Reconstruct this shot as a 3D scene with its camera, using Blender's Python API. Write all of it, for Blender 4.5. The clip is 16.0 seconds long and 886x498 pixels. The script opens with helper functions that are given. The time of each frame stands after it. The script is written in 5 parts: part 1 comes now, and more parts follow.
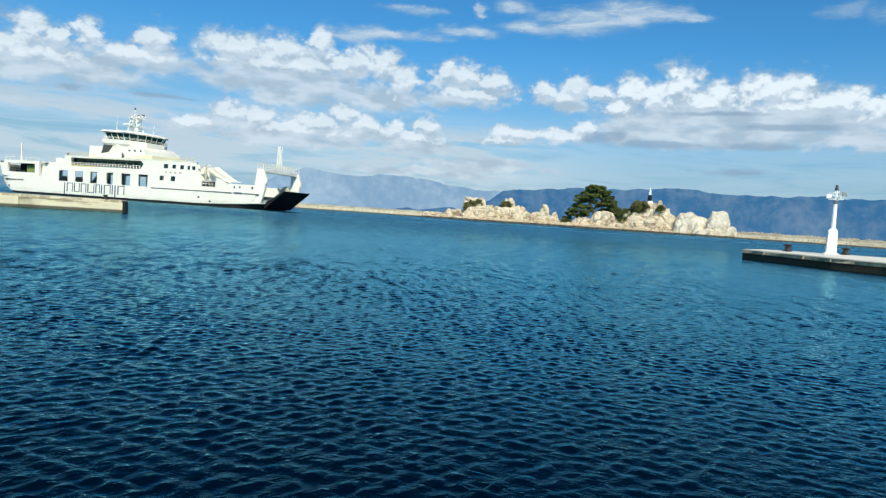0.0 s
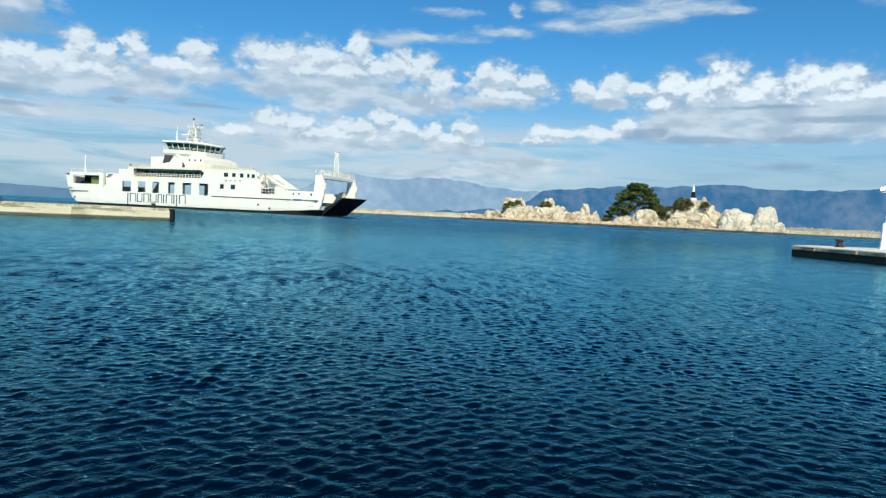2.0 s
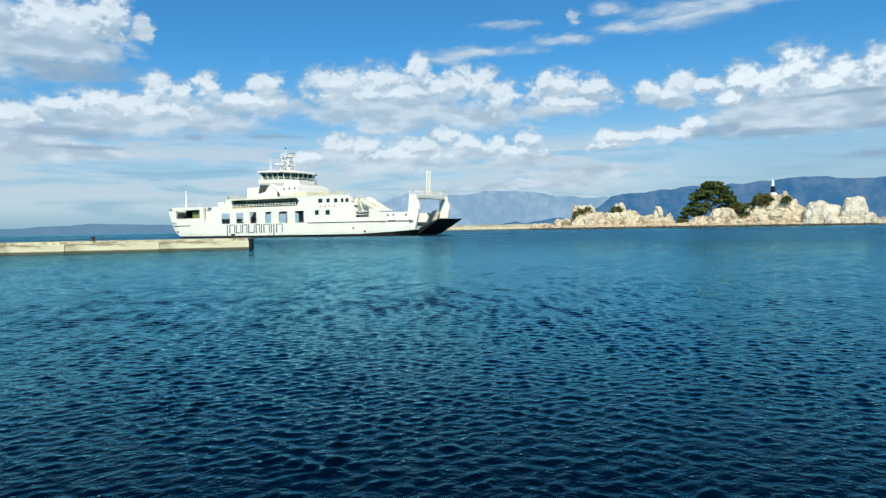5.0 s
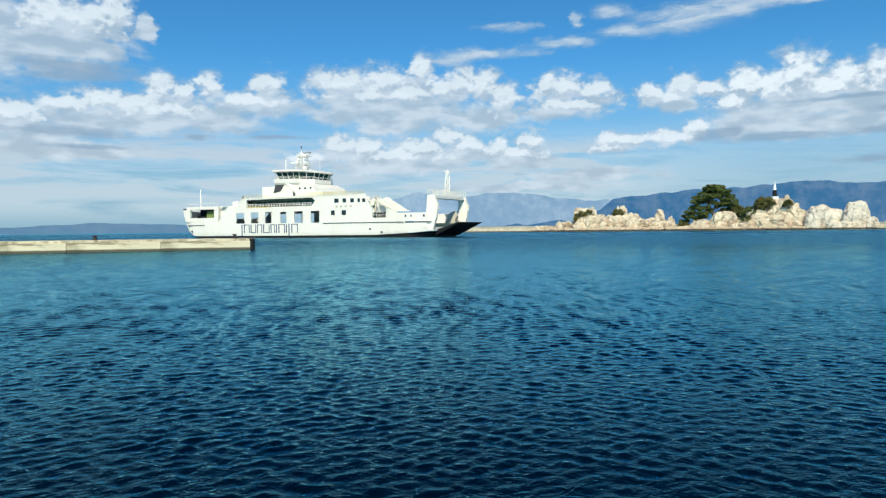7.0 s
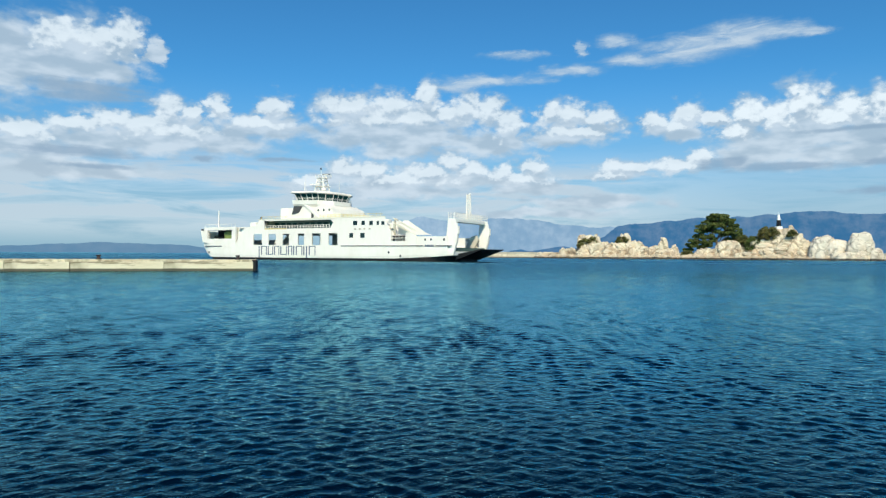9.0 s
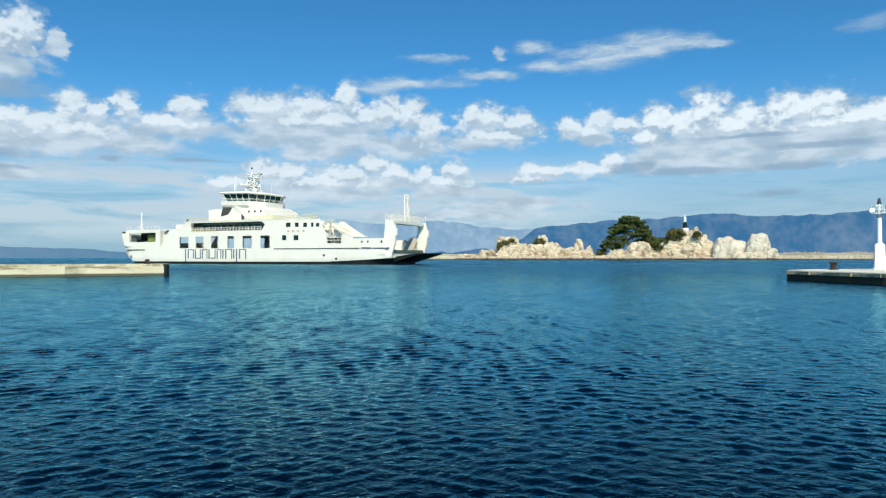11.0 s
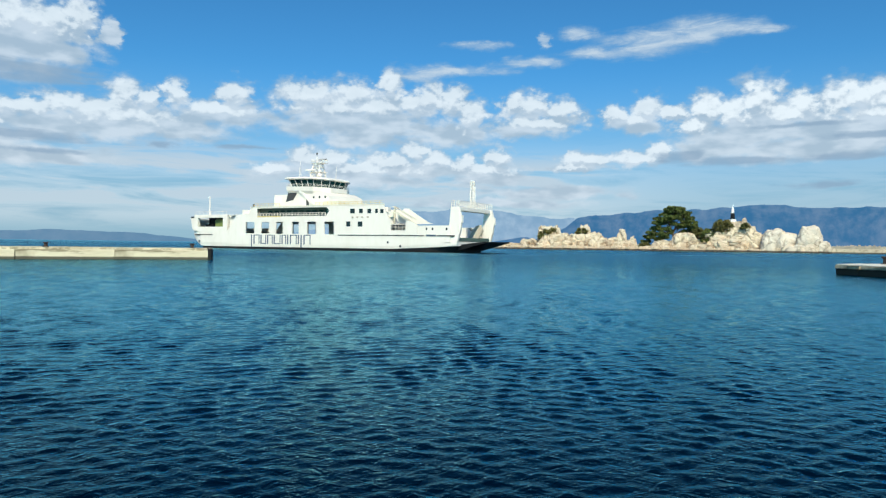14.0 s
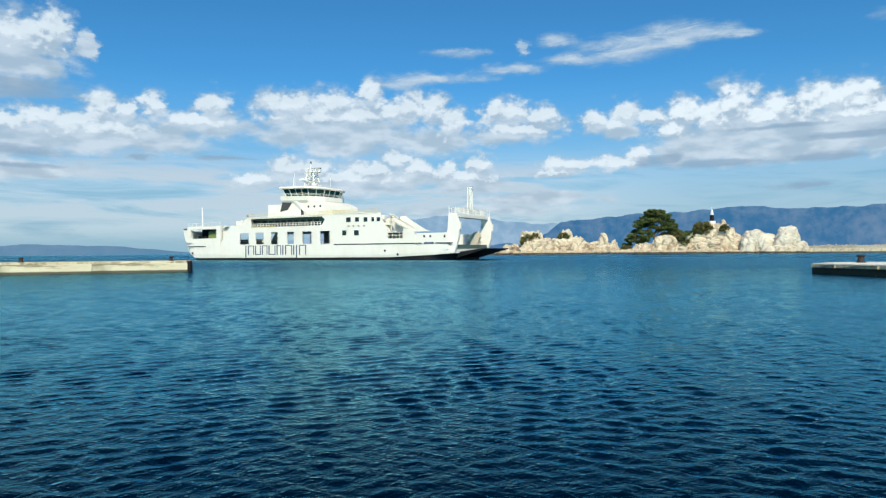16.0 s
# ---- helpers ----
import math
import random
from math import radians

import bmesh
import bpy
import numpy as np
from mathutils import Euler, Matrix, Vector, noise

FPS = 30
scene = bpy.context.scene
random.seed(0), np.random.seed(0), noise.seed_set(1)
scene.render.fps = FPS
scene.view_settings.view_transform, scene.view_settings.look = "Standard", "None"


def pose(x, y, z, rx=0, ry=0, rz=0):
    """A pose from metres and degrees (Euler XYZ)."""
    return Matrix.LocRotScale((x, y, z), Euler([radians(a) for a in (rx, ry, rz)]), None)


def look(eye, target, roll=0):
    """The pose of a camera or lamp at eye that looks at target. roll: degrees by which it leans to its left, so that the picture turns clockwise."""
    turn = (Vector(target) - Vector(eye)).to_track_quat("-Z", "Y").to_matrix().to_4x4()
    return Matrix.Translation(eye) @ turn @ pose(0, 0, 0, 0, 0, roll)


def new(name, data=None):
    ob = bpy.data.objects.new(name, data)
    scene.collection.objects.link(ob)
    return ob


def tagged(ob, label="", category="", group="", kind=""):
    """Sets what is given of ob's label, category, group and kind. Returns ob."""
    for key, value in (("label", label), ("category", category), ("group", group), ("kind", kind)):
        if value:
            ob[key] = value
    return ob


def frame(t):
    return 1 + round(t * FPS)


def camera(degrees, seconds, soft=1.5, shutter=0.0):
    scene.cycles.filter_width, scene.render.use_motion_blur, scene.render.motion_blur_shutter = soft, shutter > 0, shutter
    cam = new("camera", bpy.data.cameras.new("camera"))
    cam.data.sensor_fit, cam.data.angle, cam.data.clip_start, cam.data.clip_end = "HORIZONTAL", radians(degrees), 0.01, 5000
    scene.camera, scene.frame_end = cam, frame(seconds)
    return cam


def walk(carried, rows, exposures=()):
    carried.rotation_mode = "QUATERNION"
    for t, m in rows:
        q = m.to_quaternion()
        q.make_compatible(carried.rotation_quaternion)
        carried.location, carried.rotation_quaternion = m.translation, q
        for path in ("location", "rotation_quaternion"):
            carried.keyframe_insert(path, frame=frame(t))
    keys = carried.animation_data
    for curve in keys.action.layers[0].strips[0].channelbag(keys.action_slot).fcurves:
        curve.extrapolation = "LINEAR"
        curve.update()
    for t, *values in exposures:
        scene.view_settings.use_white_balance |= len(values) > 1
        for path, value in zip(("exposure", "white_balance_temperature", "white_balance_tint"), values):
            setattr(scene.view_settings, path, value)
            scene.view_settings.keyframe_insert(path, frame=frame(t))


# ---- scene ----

SEA_EYE = 1.25  # height of the lens over the water


def motions():
    walk(ferry, [(t, pose(x, y, 0.0, 0, 0, a)) for t, x, y, a in FERRY_ROWS])
    walk(ramp, [(t, pose(43.0, 6.5, 1.1, 0, -a, 0)) for t, a in RAMP_ROWS])
    walk(water, [(t, pose(0.16 * t, -0.42 * t, 0.0)) for t in (0, 4, 8, 12, 16)])


# ---------------------------------------------------------------- camera
cam = camera(66.73, 16.0, soft=1.3)
CAMERA_ROWS = [  # t, x, yaw, pitch, roll
    (0, -0.025, -6.286, -2.895, -3.856), (0.5, -0.06, -4.856, -3.168, -3.782), (1, -0.023, -5.981, -3.466, -4.411),
    (1.5, -0.061, -4.19, -3.124, -3.758), (2, -0.033, -2.942, -2.922, -2.705), (2.5, -0.038, -3.526, -2.113, -2.749),
    (3, 0.002, -5.511, -1.209, -1.661), (3.2, -0.01, -4.93, -1.42, -1.35), (3.3, -0.015, -3.04, -2.0, -0.25), (3.5, -0.023, 0.021, -2.303, 1.327), (4, 0.03, 2.38, -2.611, 2.228),
    (4.5, -0.104, 2.427, -2.687, 1.231), (4.7, -0.13, 2.763, -1.983, 0.982), (6.8, -0.12, 3.124, -1.455, 0.999),
    (7, -0.13, 3.0, -1.654, 0.599), (7.5, -0.116, 3.776, -0.985, -0.196), (8, -0.122, 3.639, -0.958, -0.448),
    (8.2, -0.127, 4.201, -0.636, -0.285), (10.3, -0.014, 0.764, 0.794, -1.011), (10.5, -0.013, 0.645, 0.426, -1.428),
    (11, -0.04, -3.413, 0.648, 0.071), (11.5, -0.117, -7.339, 0.558, 1.011), (11.7, -0.116, -9.902, 0.948, 0.34), (12, -0.114, -14.026, 0.197, 1.356),
    (12.2, -0.1, -14.664, 0.489, 0.455), (12.3, -0.09, -14.296, 1.061, -0.38), (12.5, -0.067, -11.949, 1.697, -1.812), (12.7, -0.01, -10.318, 0.922, -1.177), (13, 0.077, -4.247, -0.144, 0.124), (13.2, 0.095, -2.74, 1.4, -2.1), (13.5, 0.116, -0.071, 1.014, -3.881),
    (13.7, 0.137, 0.79, 0.515, -2.2), (14, 0.168, 0.096, -0.381, -0.74), (14.5, 0.244, 1.077, -1.491, -1.831), (15, 0.269, -0.063, -1.307, 0.479),
    (15.5, 0.271, -1.591, -0.352, 0.85), (16, 0.288, -1.33, 0.239, 0.437)]
walk(cam, [(t, pose(x, 0, SEA_EYE, 90 + p, r, y)) for t, x, y, p, r in CAMERA_ROWS], [(0, 0.0, 5600, 3), (16, 0.0, 5600, 3)])

FERRY_ROWS = [(0, -58.46, 136.19, -23.52), (2, -55.4, 134.94, -23.11), (4, -52.14, 133.26, -23.42), (6, -48.76, 131.31, -24.27),
              (8, -45.36, 129.26, -25.48), (10, -42.01, 127.26, -26.84), (12, -38.81, 125.47, -28.16), (14, -35.83, 124.06, -29.27),
              (16, -33.17, 123.17, -29.97)]
RAMP_ROWS = [(0, 32), (2, 30), (3.5, 27), (7, 18), (9, 12.5), (11, 9), (13, 8), (16, 8)]

# ---------------------------------------------------------------- light
SUN_AZ, SUN_EL = 178.0, 40.0  # bearing clockwise from straight ahead (+y), elevation
world = bpy.data.worlds.new("world")
scene.world = world
world.use_nodes = True
wn = world.node_tree
sky = wn.nodes.new("ShaderNodeTexSky")
sky.sky_type, sky.sun_disc = "NISHITA", False
sky.sun_elevation, sky.sun_rotation = radians(SUN_EL), radians(SUN_AZ)
sky.air_density, sky.dust_density, sky.ozone_density = 1.0, 0.0, 1.6
wn.nodes["Background"].inputs["Strength"].default_value = 0.092
tint = wn.nodes.new("ShaderNodeMix")  # a clean, dry autumn sky
tint.data_type, tint.blend_type = "RGBA", "MULTIPLY"
tint.inputs[0].default_value, tint.inputs[7].default_value = 1.0, (0.46, 0.9, 1.13, 1.0)
wn.links.new(sky.outputs[0], tint.inputs[6])
wn.links.new(tint.outputs[2], wn.nodes["Background"].inputs["Color"])
sun = new("sun", bpy.data.lights.new("sun", "SUN"))
sun.data.energy, sun.data.angle, sun.data.color = 5.5, radians(0.53), (1.0, 0.85, 0.62)
sdir = Vector((math.sin(radians(SUN_AZ)) * math.cos(radians(SUN_EL)), math.cos(radians(SUN_AZ)) * math.cos(radians(SUN_EL)), math.sin(radians(SUN_EL))))
sun.matrix_world = look(sdir * 100, (0, 0, 0))


# ---------------------------------------------------------------- materials
class Nodes:
    """Short hand for writing a node tree."""

    def __init__(self, tree):
        self.t = tree

    def put(self, value, socket):
        if isinstance(value, bpy.types.NodeSocket):
            self.t.links.new(value, socket)
        elif value is not None:
            socket.default_value = value

    def math(self, op, a, b=None, c=None, clamp=False):
        n = self.t.nodes.new("ShaderNodeMath")
        n.operation, n.use_clamp = op, clamp
        for i, v in enumerate((a, b, c)):
            self.put(v, n.inputs[i])
        return n.outputs[0]

    def vec(self, op, a, b=None, c=None, out=0):
        n = self.t.nodes.new("ShaderNodeVectorMath")
        n.operation = op
        for i, v in enumerate((a, b, c)):
            self.put(v, n.inputs[i])
        return n.outputs[out]

    def noise(self, v, scale, detail=4.0, rough=0.55, distortion=0.0):
        n = self.t.nodes.new("ShaderNodeTexNoise")
        self.put(v, n.inputs["Vector"])
        n.inputs["Scale"].default_value, n.inputs["Detail"].default_value = scale, detail
        n.inputs["Roughness"].default_value, n.inputs["Distortion"].default_value = rough, distortion
        return n.outputs[0]

    def mix(self, f, a, b, kind="MIX"):
        n = self.t.nodes.new("ShaderNodeMix")
        n.data_type, n.blend_type = "RGBA", kind
        self.put(f, n.inputs[0])
        for v, s in ((a, n.inputs[6]), (b, n.inputs[7])):
            self.put((*v, 1.0) if isinstance(v, tuple) and len(v) == 3 else v, s)
        return n.outputs[2]

    def ramp(self, f, lo, hi, a=0.0, b=1.0):
        n = self.t.nodes.new("ShaderNodeMapRange")
        n.interpolation_type = "SMOOTHSTEP"
        self.put(f, n.inputs[0])
        for i, v in enumerate((lo, hi, a, b)):
            n.inputs[i + 1].default_value = v
        return n.outputs[0]

    def coords(self, kind="Object"):
        return self.t.nodes.new("ShaderNodeTexCoord").outputs[kind]

    def bump(self, height, strength, distance):
        n = self.t.nodes.new("ShaderNodeBump")
        self.put(height, n.inputs["Height"])
        n.inputs["Strength"].default_value, n.inputs["Distance"].default_value = strength, distance
        return n.outputs[0]


def blank(name):
    m = bpy.data.materials.new(name)
    m.use_nodes = True
    return m, Nodes(m.node_tree), m.node_tree.nodes["Principled BSDF"]


def mat(name, col, col2=None, rough=0.6, metal=0.0, scale=0.6, fine=8.0, bump=0.1, dist=0.02, stretch=(1, 1, 1), amount=0.5, spec=0.5):
    """A surface with colour drifting between two tones at two scales, uneven gloss and fine relief."""
    m, n, b = blank(name)
    col2 = col2 or tuple(c * 0.75 for c in col)
    v = n.vec("MULTIPLY", n.coords(), stretch)
    big, small = n.noise(v, scale, 5.0, 0.6), n.noise(v, fine, 4.0, 0.6)
    f = n.math("ADD", n.math("MULTIPLY", n.ramp(big, 0.35, 0.7), amount), n.math("MULTIPLY", n.ramp(small, 0.4, 0.75), amount * 0.6), clamp=True)
    n.put(n.mix(f, col, col2), b.inputs["Base Color"])
    n.put(n.math("MULTIPLY_ADD", small, 0.25, rough - 0.12), b.inputs["Roughness"])
    b.inputs["Metallic"].default_value = metal
    b.inputs["Specular IOR Level"].default_value = spec
    if bump:
        n.put(n.bump(small, bump, dist), b.inputs["Normal"])
    return m


WHITE = mat("white_ship_paint", (0.85, 0.8, 0.71), (0.72, 0.66, 0.55), 0.45, scale=0.25, fine=1.6, bump=0.05, stretch=(1, 1, 0.35), amount=0.4)
CREAM = mat("cream_ship_paint", (0.78, 0.74, 0.6), (0.66, 0.6, 0.45), 0.5, scale=0.4, fine=2.0, bump=0.05, stretch=(1, 1, 0.4))
YELLOW = mat("yellow_paint", (0.72, 0.55, 0.16), (0.7, 0.62, 0.35), 0.5, scale=0.5, fine=3.0, bump=0.05)
BLACK = mat("black_hull_paint", (0.01, 0.011, 0.013), (0.022, 0.02, 0.018), 0.6, scale=0.3, fine=2.0, bump=0.1, spec=0.15)
STEEL = mat("dark_steel", (0.06, 0.065, 0.07), (0.1, 0.08, 0.06), 0.6, metal=0.3, scale=0.8, fine=6.0)
DECK = mat("green_deck_paint", (0.09, 0.14, 0.11), (0.06, 0.08, 0.07), 0.7, scale=0.4, fine=4.0)
NAVY = mat("navy_lettering", (0.05, 0.08, 0.14), (0.1, 0.13, 0.18), 0.5, scale=0.8, fine=4.0, bump=0.0)
GREY = mat("grey_ship_paint", (0.2, 0.21, 0.21), (0.12, 0.12, 0.12), 0.6, scale=0.5, fine=4.0)
TARP = mat("olive_tarpaulin", (0.2, 0.24, 0.06), (0.12, 0.16, 0.04), 0.7, scale=1.0, fine=5.0)
BEIGE = mat("beige_machinery_paint", (0.55, 0.48, 0.36), (0.36, 0.3, 0.22), 0.6, scale=0.8, fine=5.0)
LAMPWHITE = mat("white_masonry_paint", (0.82, 0.82, 0.8), (0.7, 0.7, 0.68), 0.6, scale=1.2, fine=12.0, bump=0.15, stretch=(1, 1, 0.4), amount=0.35)
IRON = mat("rusty_iron", (0.035, 0.03, 0.03), (0.1, 0.05, 0.03), 0.7, metal=0.4, scale=3.0, fine=25.0, bump=0.3)
BARK = mat("pine_bark", (0.13, 0.09, 0.065), (0.07, 0.05, 0.04), 0.9, scale=1.0, fine=8.0, bump=0.6, stretch=(1, 1, 0.3))


def glass(name, tint):
    m, n, b = blank(name)
    b.inputs["Base Color"].default_value = (*tint, 1)
    b.inputs["Roughness"].default_value = 0.08
    b.inputs["Specular IOR Level"].default_value = 0.2
    n.put(n.math("MULTIPLY_ADD", n.noise(n.coords(), 0.7), 0.08, 0.04), b.inputs["Roughness"])
    return m


GLASS = glass("tinted_ship_glass", (0.02, 0.035, 0.04))
GREENGLASS = glass("green_tinted_glass", (0.015, 0.05, 0.045))


def rock_material(name, light, dark, warm):
    m, n, b = blank(name)
    v = n.coords()
    big, mid, small = n.noise(v, 0.18, 4.0, 0.6), n.noise(v, 0.7, 6.0, 0.65), n.noise(v, 4.0, 5.0, 0.65)
    base = n.mix(n.ramp(big, 0.4, 0.65), light, warm)
    base = n.mix(n.math("MULTIPLY", n.ramp(mid, 0.56, 0.78), 0.4), base, dark)
    wave = n.t.nodes.new("ShaderNodeTexVoronoi")
    wave.feature, wave.inputs["Scale"].default_value = "DISTANCE_TO_EDGE", 0.34
    n.put(n.vec("ADD", n.vec("MULTIPLY", v, (0.7, 0.7, 1.1)), n.math("MULTIPLY", mid, 3.0)), wave.inputs["Vector"])
    crack = n.ramp(wave.outputs[0], 0.0, 0.045, 1.0, 0.0)
    base = n.mix(n.math("MULTIPLY", crack, 0.55), base, dark)
    z = n.t.nodes.new("ShaderNodeSeparateXYZ")
    n.put(n.t.nodes.new("ShaderNodeNewGeometry").outputs["Position"], z.inputs[0])
    tide = n.ramp(n.math("MULTIPLY_ADD", mid, 0.7, z.outputs[2]), 0.75, 1.15, 1.0, 0.0)
    base = n.mix(n.math("MULTIPLY", tide, 0.93), base, (0.03, 0.026, 0.02))
    n.put(base, b.inputs["Base Color"])
    b.inputs["Roughness"].default_value = 0.85
    b.inputs["Specular IOR Level"].default_value = 0.25
    h = n.math("SUBTRACT", n.math("ADD", n.math("MULTIPLY", mid, 1.0), n.math("MULTIPLY", small, 0.35)), n.math("MULTIPLY", crack, 0.6))
    n.put(n.bump(h, 0.7, 0.35), b.inputs["Normal"])
    return m


ROCK = rock_material("weathered_limestone", (0.66, 0.57, 0.42), (0.14, 0.1, 0.06), (0.56, 0.43, 0.29))
ROCKPALE = rock_material("pale_limestone", (0.68, 0.61, 0.49), (0.24, 0.19, 0.13), (0.6, 0.5, 0.37))


def concrete(name, light, dark, stain, tide_at):
    """Harbour concrete: blotched, streaked downwards, with a dark weedy band over the water."""
    m, n, b = blank(name)
    v = n.coords()
    big, streak, small = n.noise(v, 0.35, 5.0, 0.65), n.noise(n.vec("MULTIPLY", v, (1.6, 1.6, 0.15)), 1.0, 5.0, 0.6), n.noise(v, 9.0, 5.0, 0.65)
    base = n.mix(n.ramp(big, 0.35, 0.65), light, dark)
    base = n.mix(n.math("MULTIPLY", n.ramp(streak, 0.45, 0.64), 0.65), base, stain)
    holes = n.ramp(n.noise(n.vec("MULTIPLY", v, (1.0, 1.0, 1.6)), 1.7, 4.0, 0.7), 0.53, 0.63)
    base = n.mix(n.math("MULTIPLY", holes, 0.75), base, stain)
    base = n.mix(n.math("MULTIPLY", n.ramp(small, 0.5, 0.75), 0.35), base, dark)
    z = n.t.nodes.new("ShaderNodeSeparateXYZ")
    n.put(n.t.nodes.new("ShaderNodeNewGeometry").outputs["Position"], z.inputs[0])
    wet = n.ramp(n.math("MULTIPLY_ADD", small, 0.12, n.math("MULTIPLY_ADD", big, 0.3, n.math("SUBTRACT", z.outputs[2], 0.12))), tide_at, tide_at + 0.1, 1.0, 0.0)
    base = n.mix(n.math("MULTIPLY", wet, 0.9), base, (0.035, 0.03, 0.015))
    n.put(base, b.inputs["Base Color"])
    b.inputs["Roughness"].default_value = 0.85
    n.put(n.bump(small, 0.5, 0.03), b.inputs["Normal"])
    return m


PIER = concrete("cream_pier_concrete", (0.72, 0.65, 0.46), (0.5, 0.42, 0.27), (0.15, 0.12, 0.06), 0.19)
# PIERDARK, the right pier's face, is far darker than its top, PIERTOP
PIERDARK = concrete("dark_pier_stone", (0.06, 0.043, 0.02), (0.022, 0.018, 0.009), (0.01, 0.01, 0.006), 0.24)
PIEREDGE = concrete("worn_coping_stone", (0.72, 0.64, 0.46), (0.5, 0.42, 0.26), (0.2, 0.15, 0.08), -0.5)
PIERTOP = mat("pale_pier_top", (0.78, 0.73, 0.62), (0.62, 0.57, 0.46), 0.85, scale=0.5, fine=6.0, bump=0.3)
BREAK = concrete("breakwater_stone", (0.62, 0.55, 0.4), (0.5, 0.43, 0.3), (0.24, 0.2, 0.13), 0.45)


BREAKWALL = mat("weathered_wall_stone", (0.4, 0.37, 0.28), (0.2, 0.19, 0.15), 0.9, scale=0.25, fine=1.5, bump=0.3, stretch=(1, 1, 0.5), amount=0.7)
BREAKDARK = mat("weathered_rubble", (0.5, 0.44, 0.34), (0.16, 0.13, 0.1), 0.9, scale=0.3, fine=2.0, bump=0.3)


def foliage(name, a, b2):
    m, n, b = blank(name)
    v = n.coords()
    g = n.t.nodes.new("ShaderNodeNewGeometry")
    f = n.math("MULTIPLY_ADD", g.outputs["Random Per Island"], 0.5, n.math("MULTIPLY", n.ramp(n.noise(v, 0.5), 0.35, 0.65), 0.5))
    n.put(n.mix(f, a, b2), b.inputs["Base Color"])
    b.inputs["Roughness"].default_value = 0.7
    b.inputs["Specular IOR Level"].default_value = 0.2
    return m


PINE = foliage("pine_needles", (0.04, 0.065, 0.015), (0.15, 0.165, 0.04))
MAQUIS = foliage("maquis_leaves", (0.07, 0.08, 0.02), (0.2, 0.17, 0.055))


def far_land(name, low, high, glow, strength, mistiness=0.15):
    """Mountains behind kilometres of sea air, its blue light painted in as slope glow."""
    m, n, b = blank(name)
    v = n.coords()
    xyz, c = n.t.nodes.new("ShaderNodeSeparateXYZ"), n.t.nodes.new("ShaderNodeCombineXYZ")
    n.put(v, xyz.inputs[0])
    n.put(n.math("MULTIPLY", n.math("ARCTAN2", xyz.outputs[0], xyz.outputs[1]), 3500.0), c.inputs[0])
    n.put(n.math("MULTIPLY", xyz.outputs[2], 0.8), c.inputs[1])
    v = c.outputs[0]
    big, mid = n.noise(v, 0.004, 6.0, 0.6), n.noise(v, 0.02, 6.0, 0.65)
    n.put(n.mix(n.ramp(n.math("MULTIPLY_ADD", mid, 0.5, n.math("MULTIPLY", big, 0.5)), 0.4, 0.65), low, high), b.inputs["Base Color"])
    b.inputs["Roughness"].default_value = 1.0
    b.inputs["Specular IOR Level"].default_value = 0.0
    # pale mist patches are painted into the same glow
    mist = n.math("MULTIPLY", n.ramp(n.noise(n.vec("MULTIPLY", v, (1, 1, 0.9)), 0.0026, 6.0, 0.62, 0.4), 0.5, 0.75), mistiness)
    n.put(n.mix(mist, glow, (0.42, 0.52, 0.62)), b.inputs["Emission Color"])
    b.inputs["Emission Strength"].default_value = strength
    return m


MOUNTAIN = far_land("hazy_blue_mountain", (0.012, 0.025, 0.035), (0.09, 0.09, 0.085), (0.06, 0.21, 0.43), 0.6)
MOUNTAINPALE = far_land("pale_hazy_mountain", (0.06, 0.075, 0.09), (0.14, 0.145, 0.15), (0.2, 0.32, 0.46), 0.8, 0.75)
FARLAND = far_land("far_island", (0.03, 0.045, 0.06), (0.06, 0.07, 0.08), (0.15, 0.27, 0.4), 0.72)


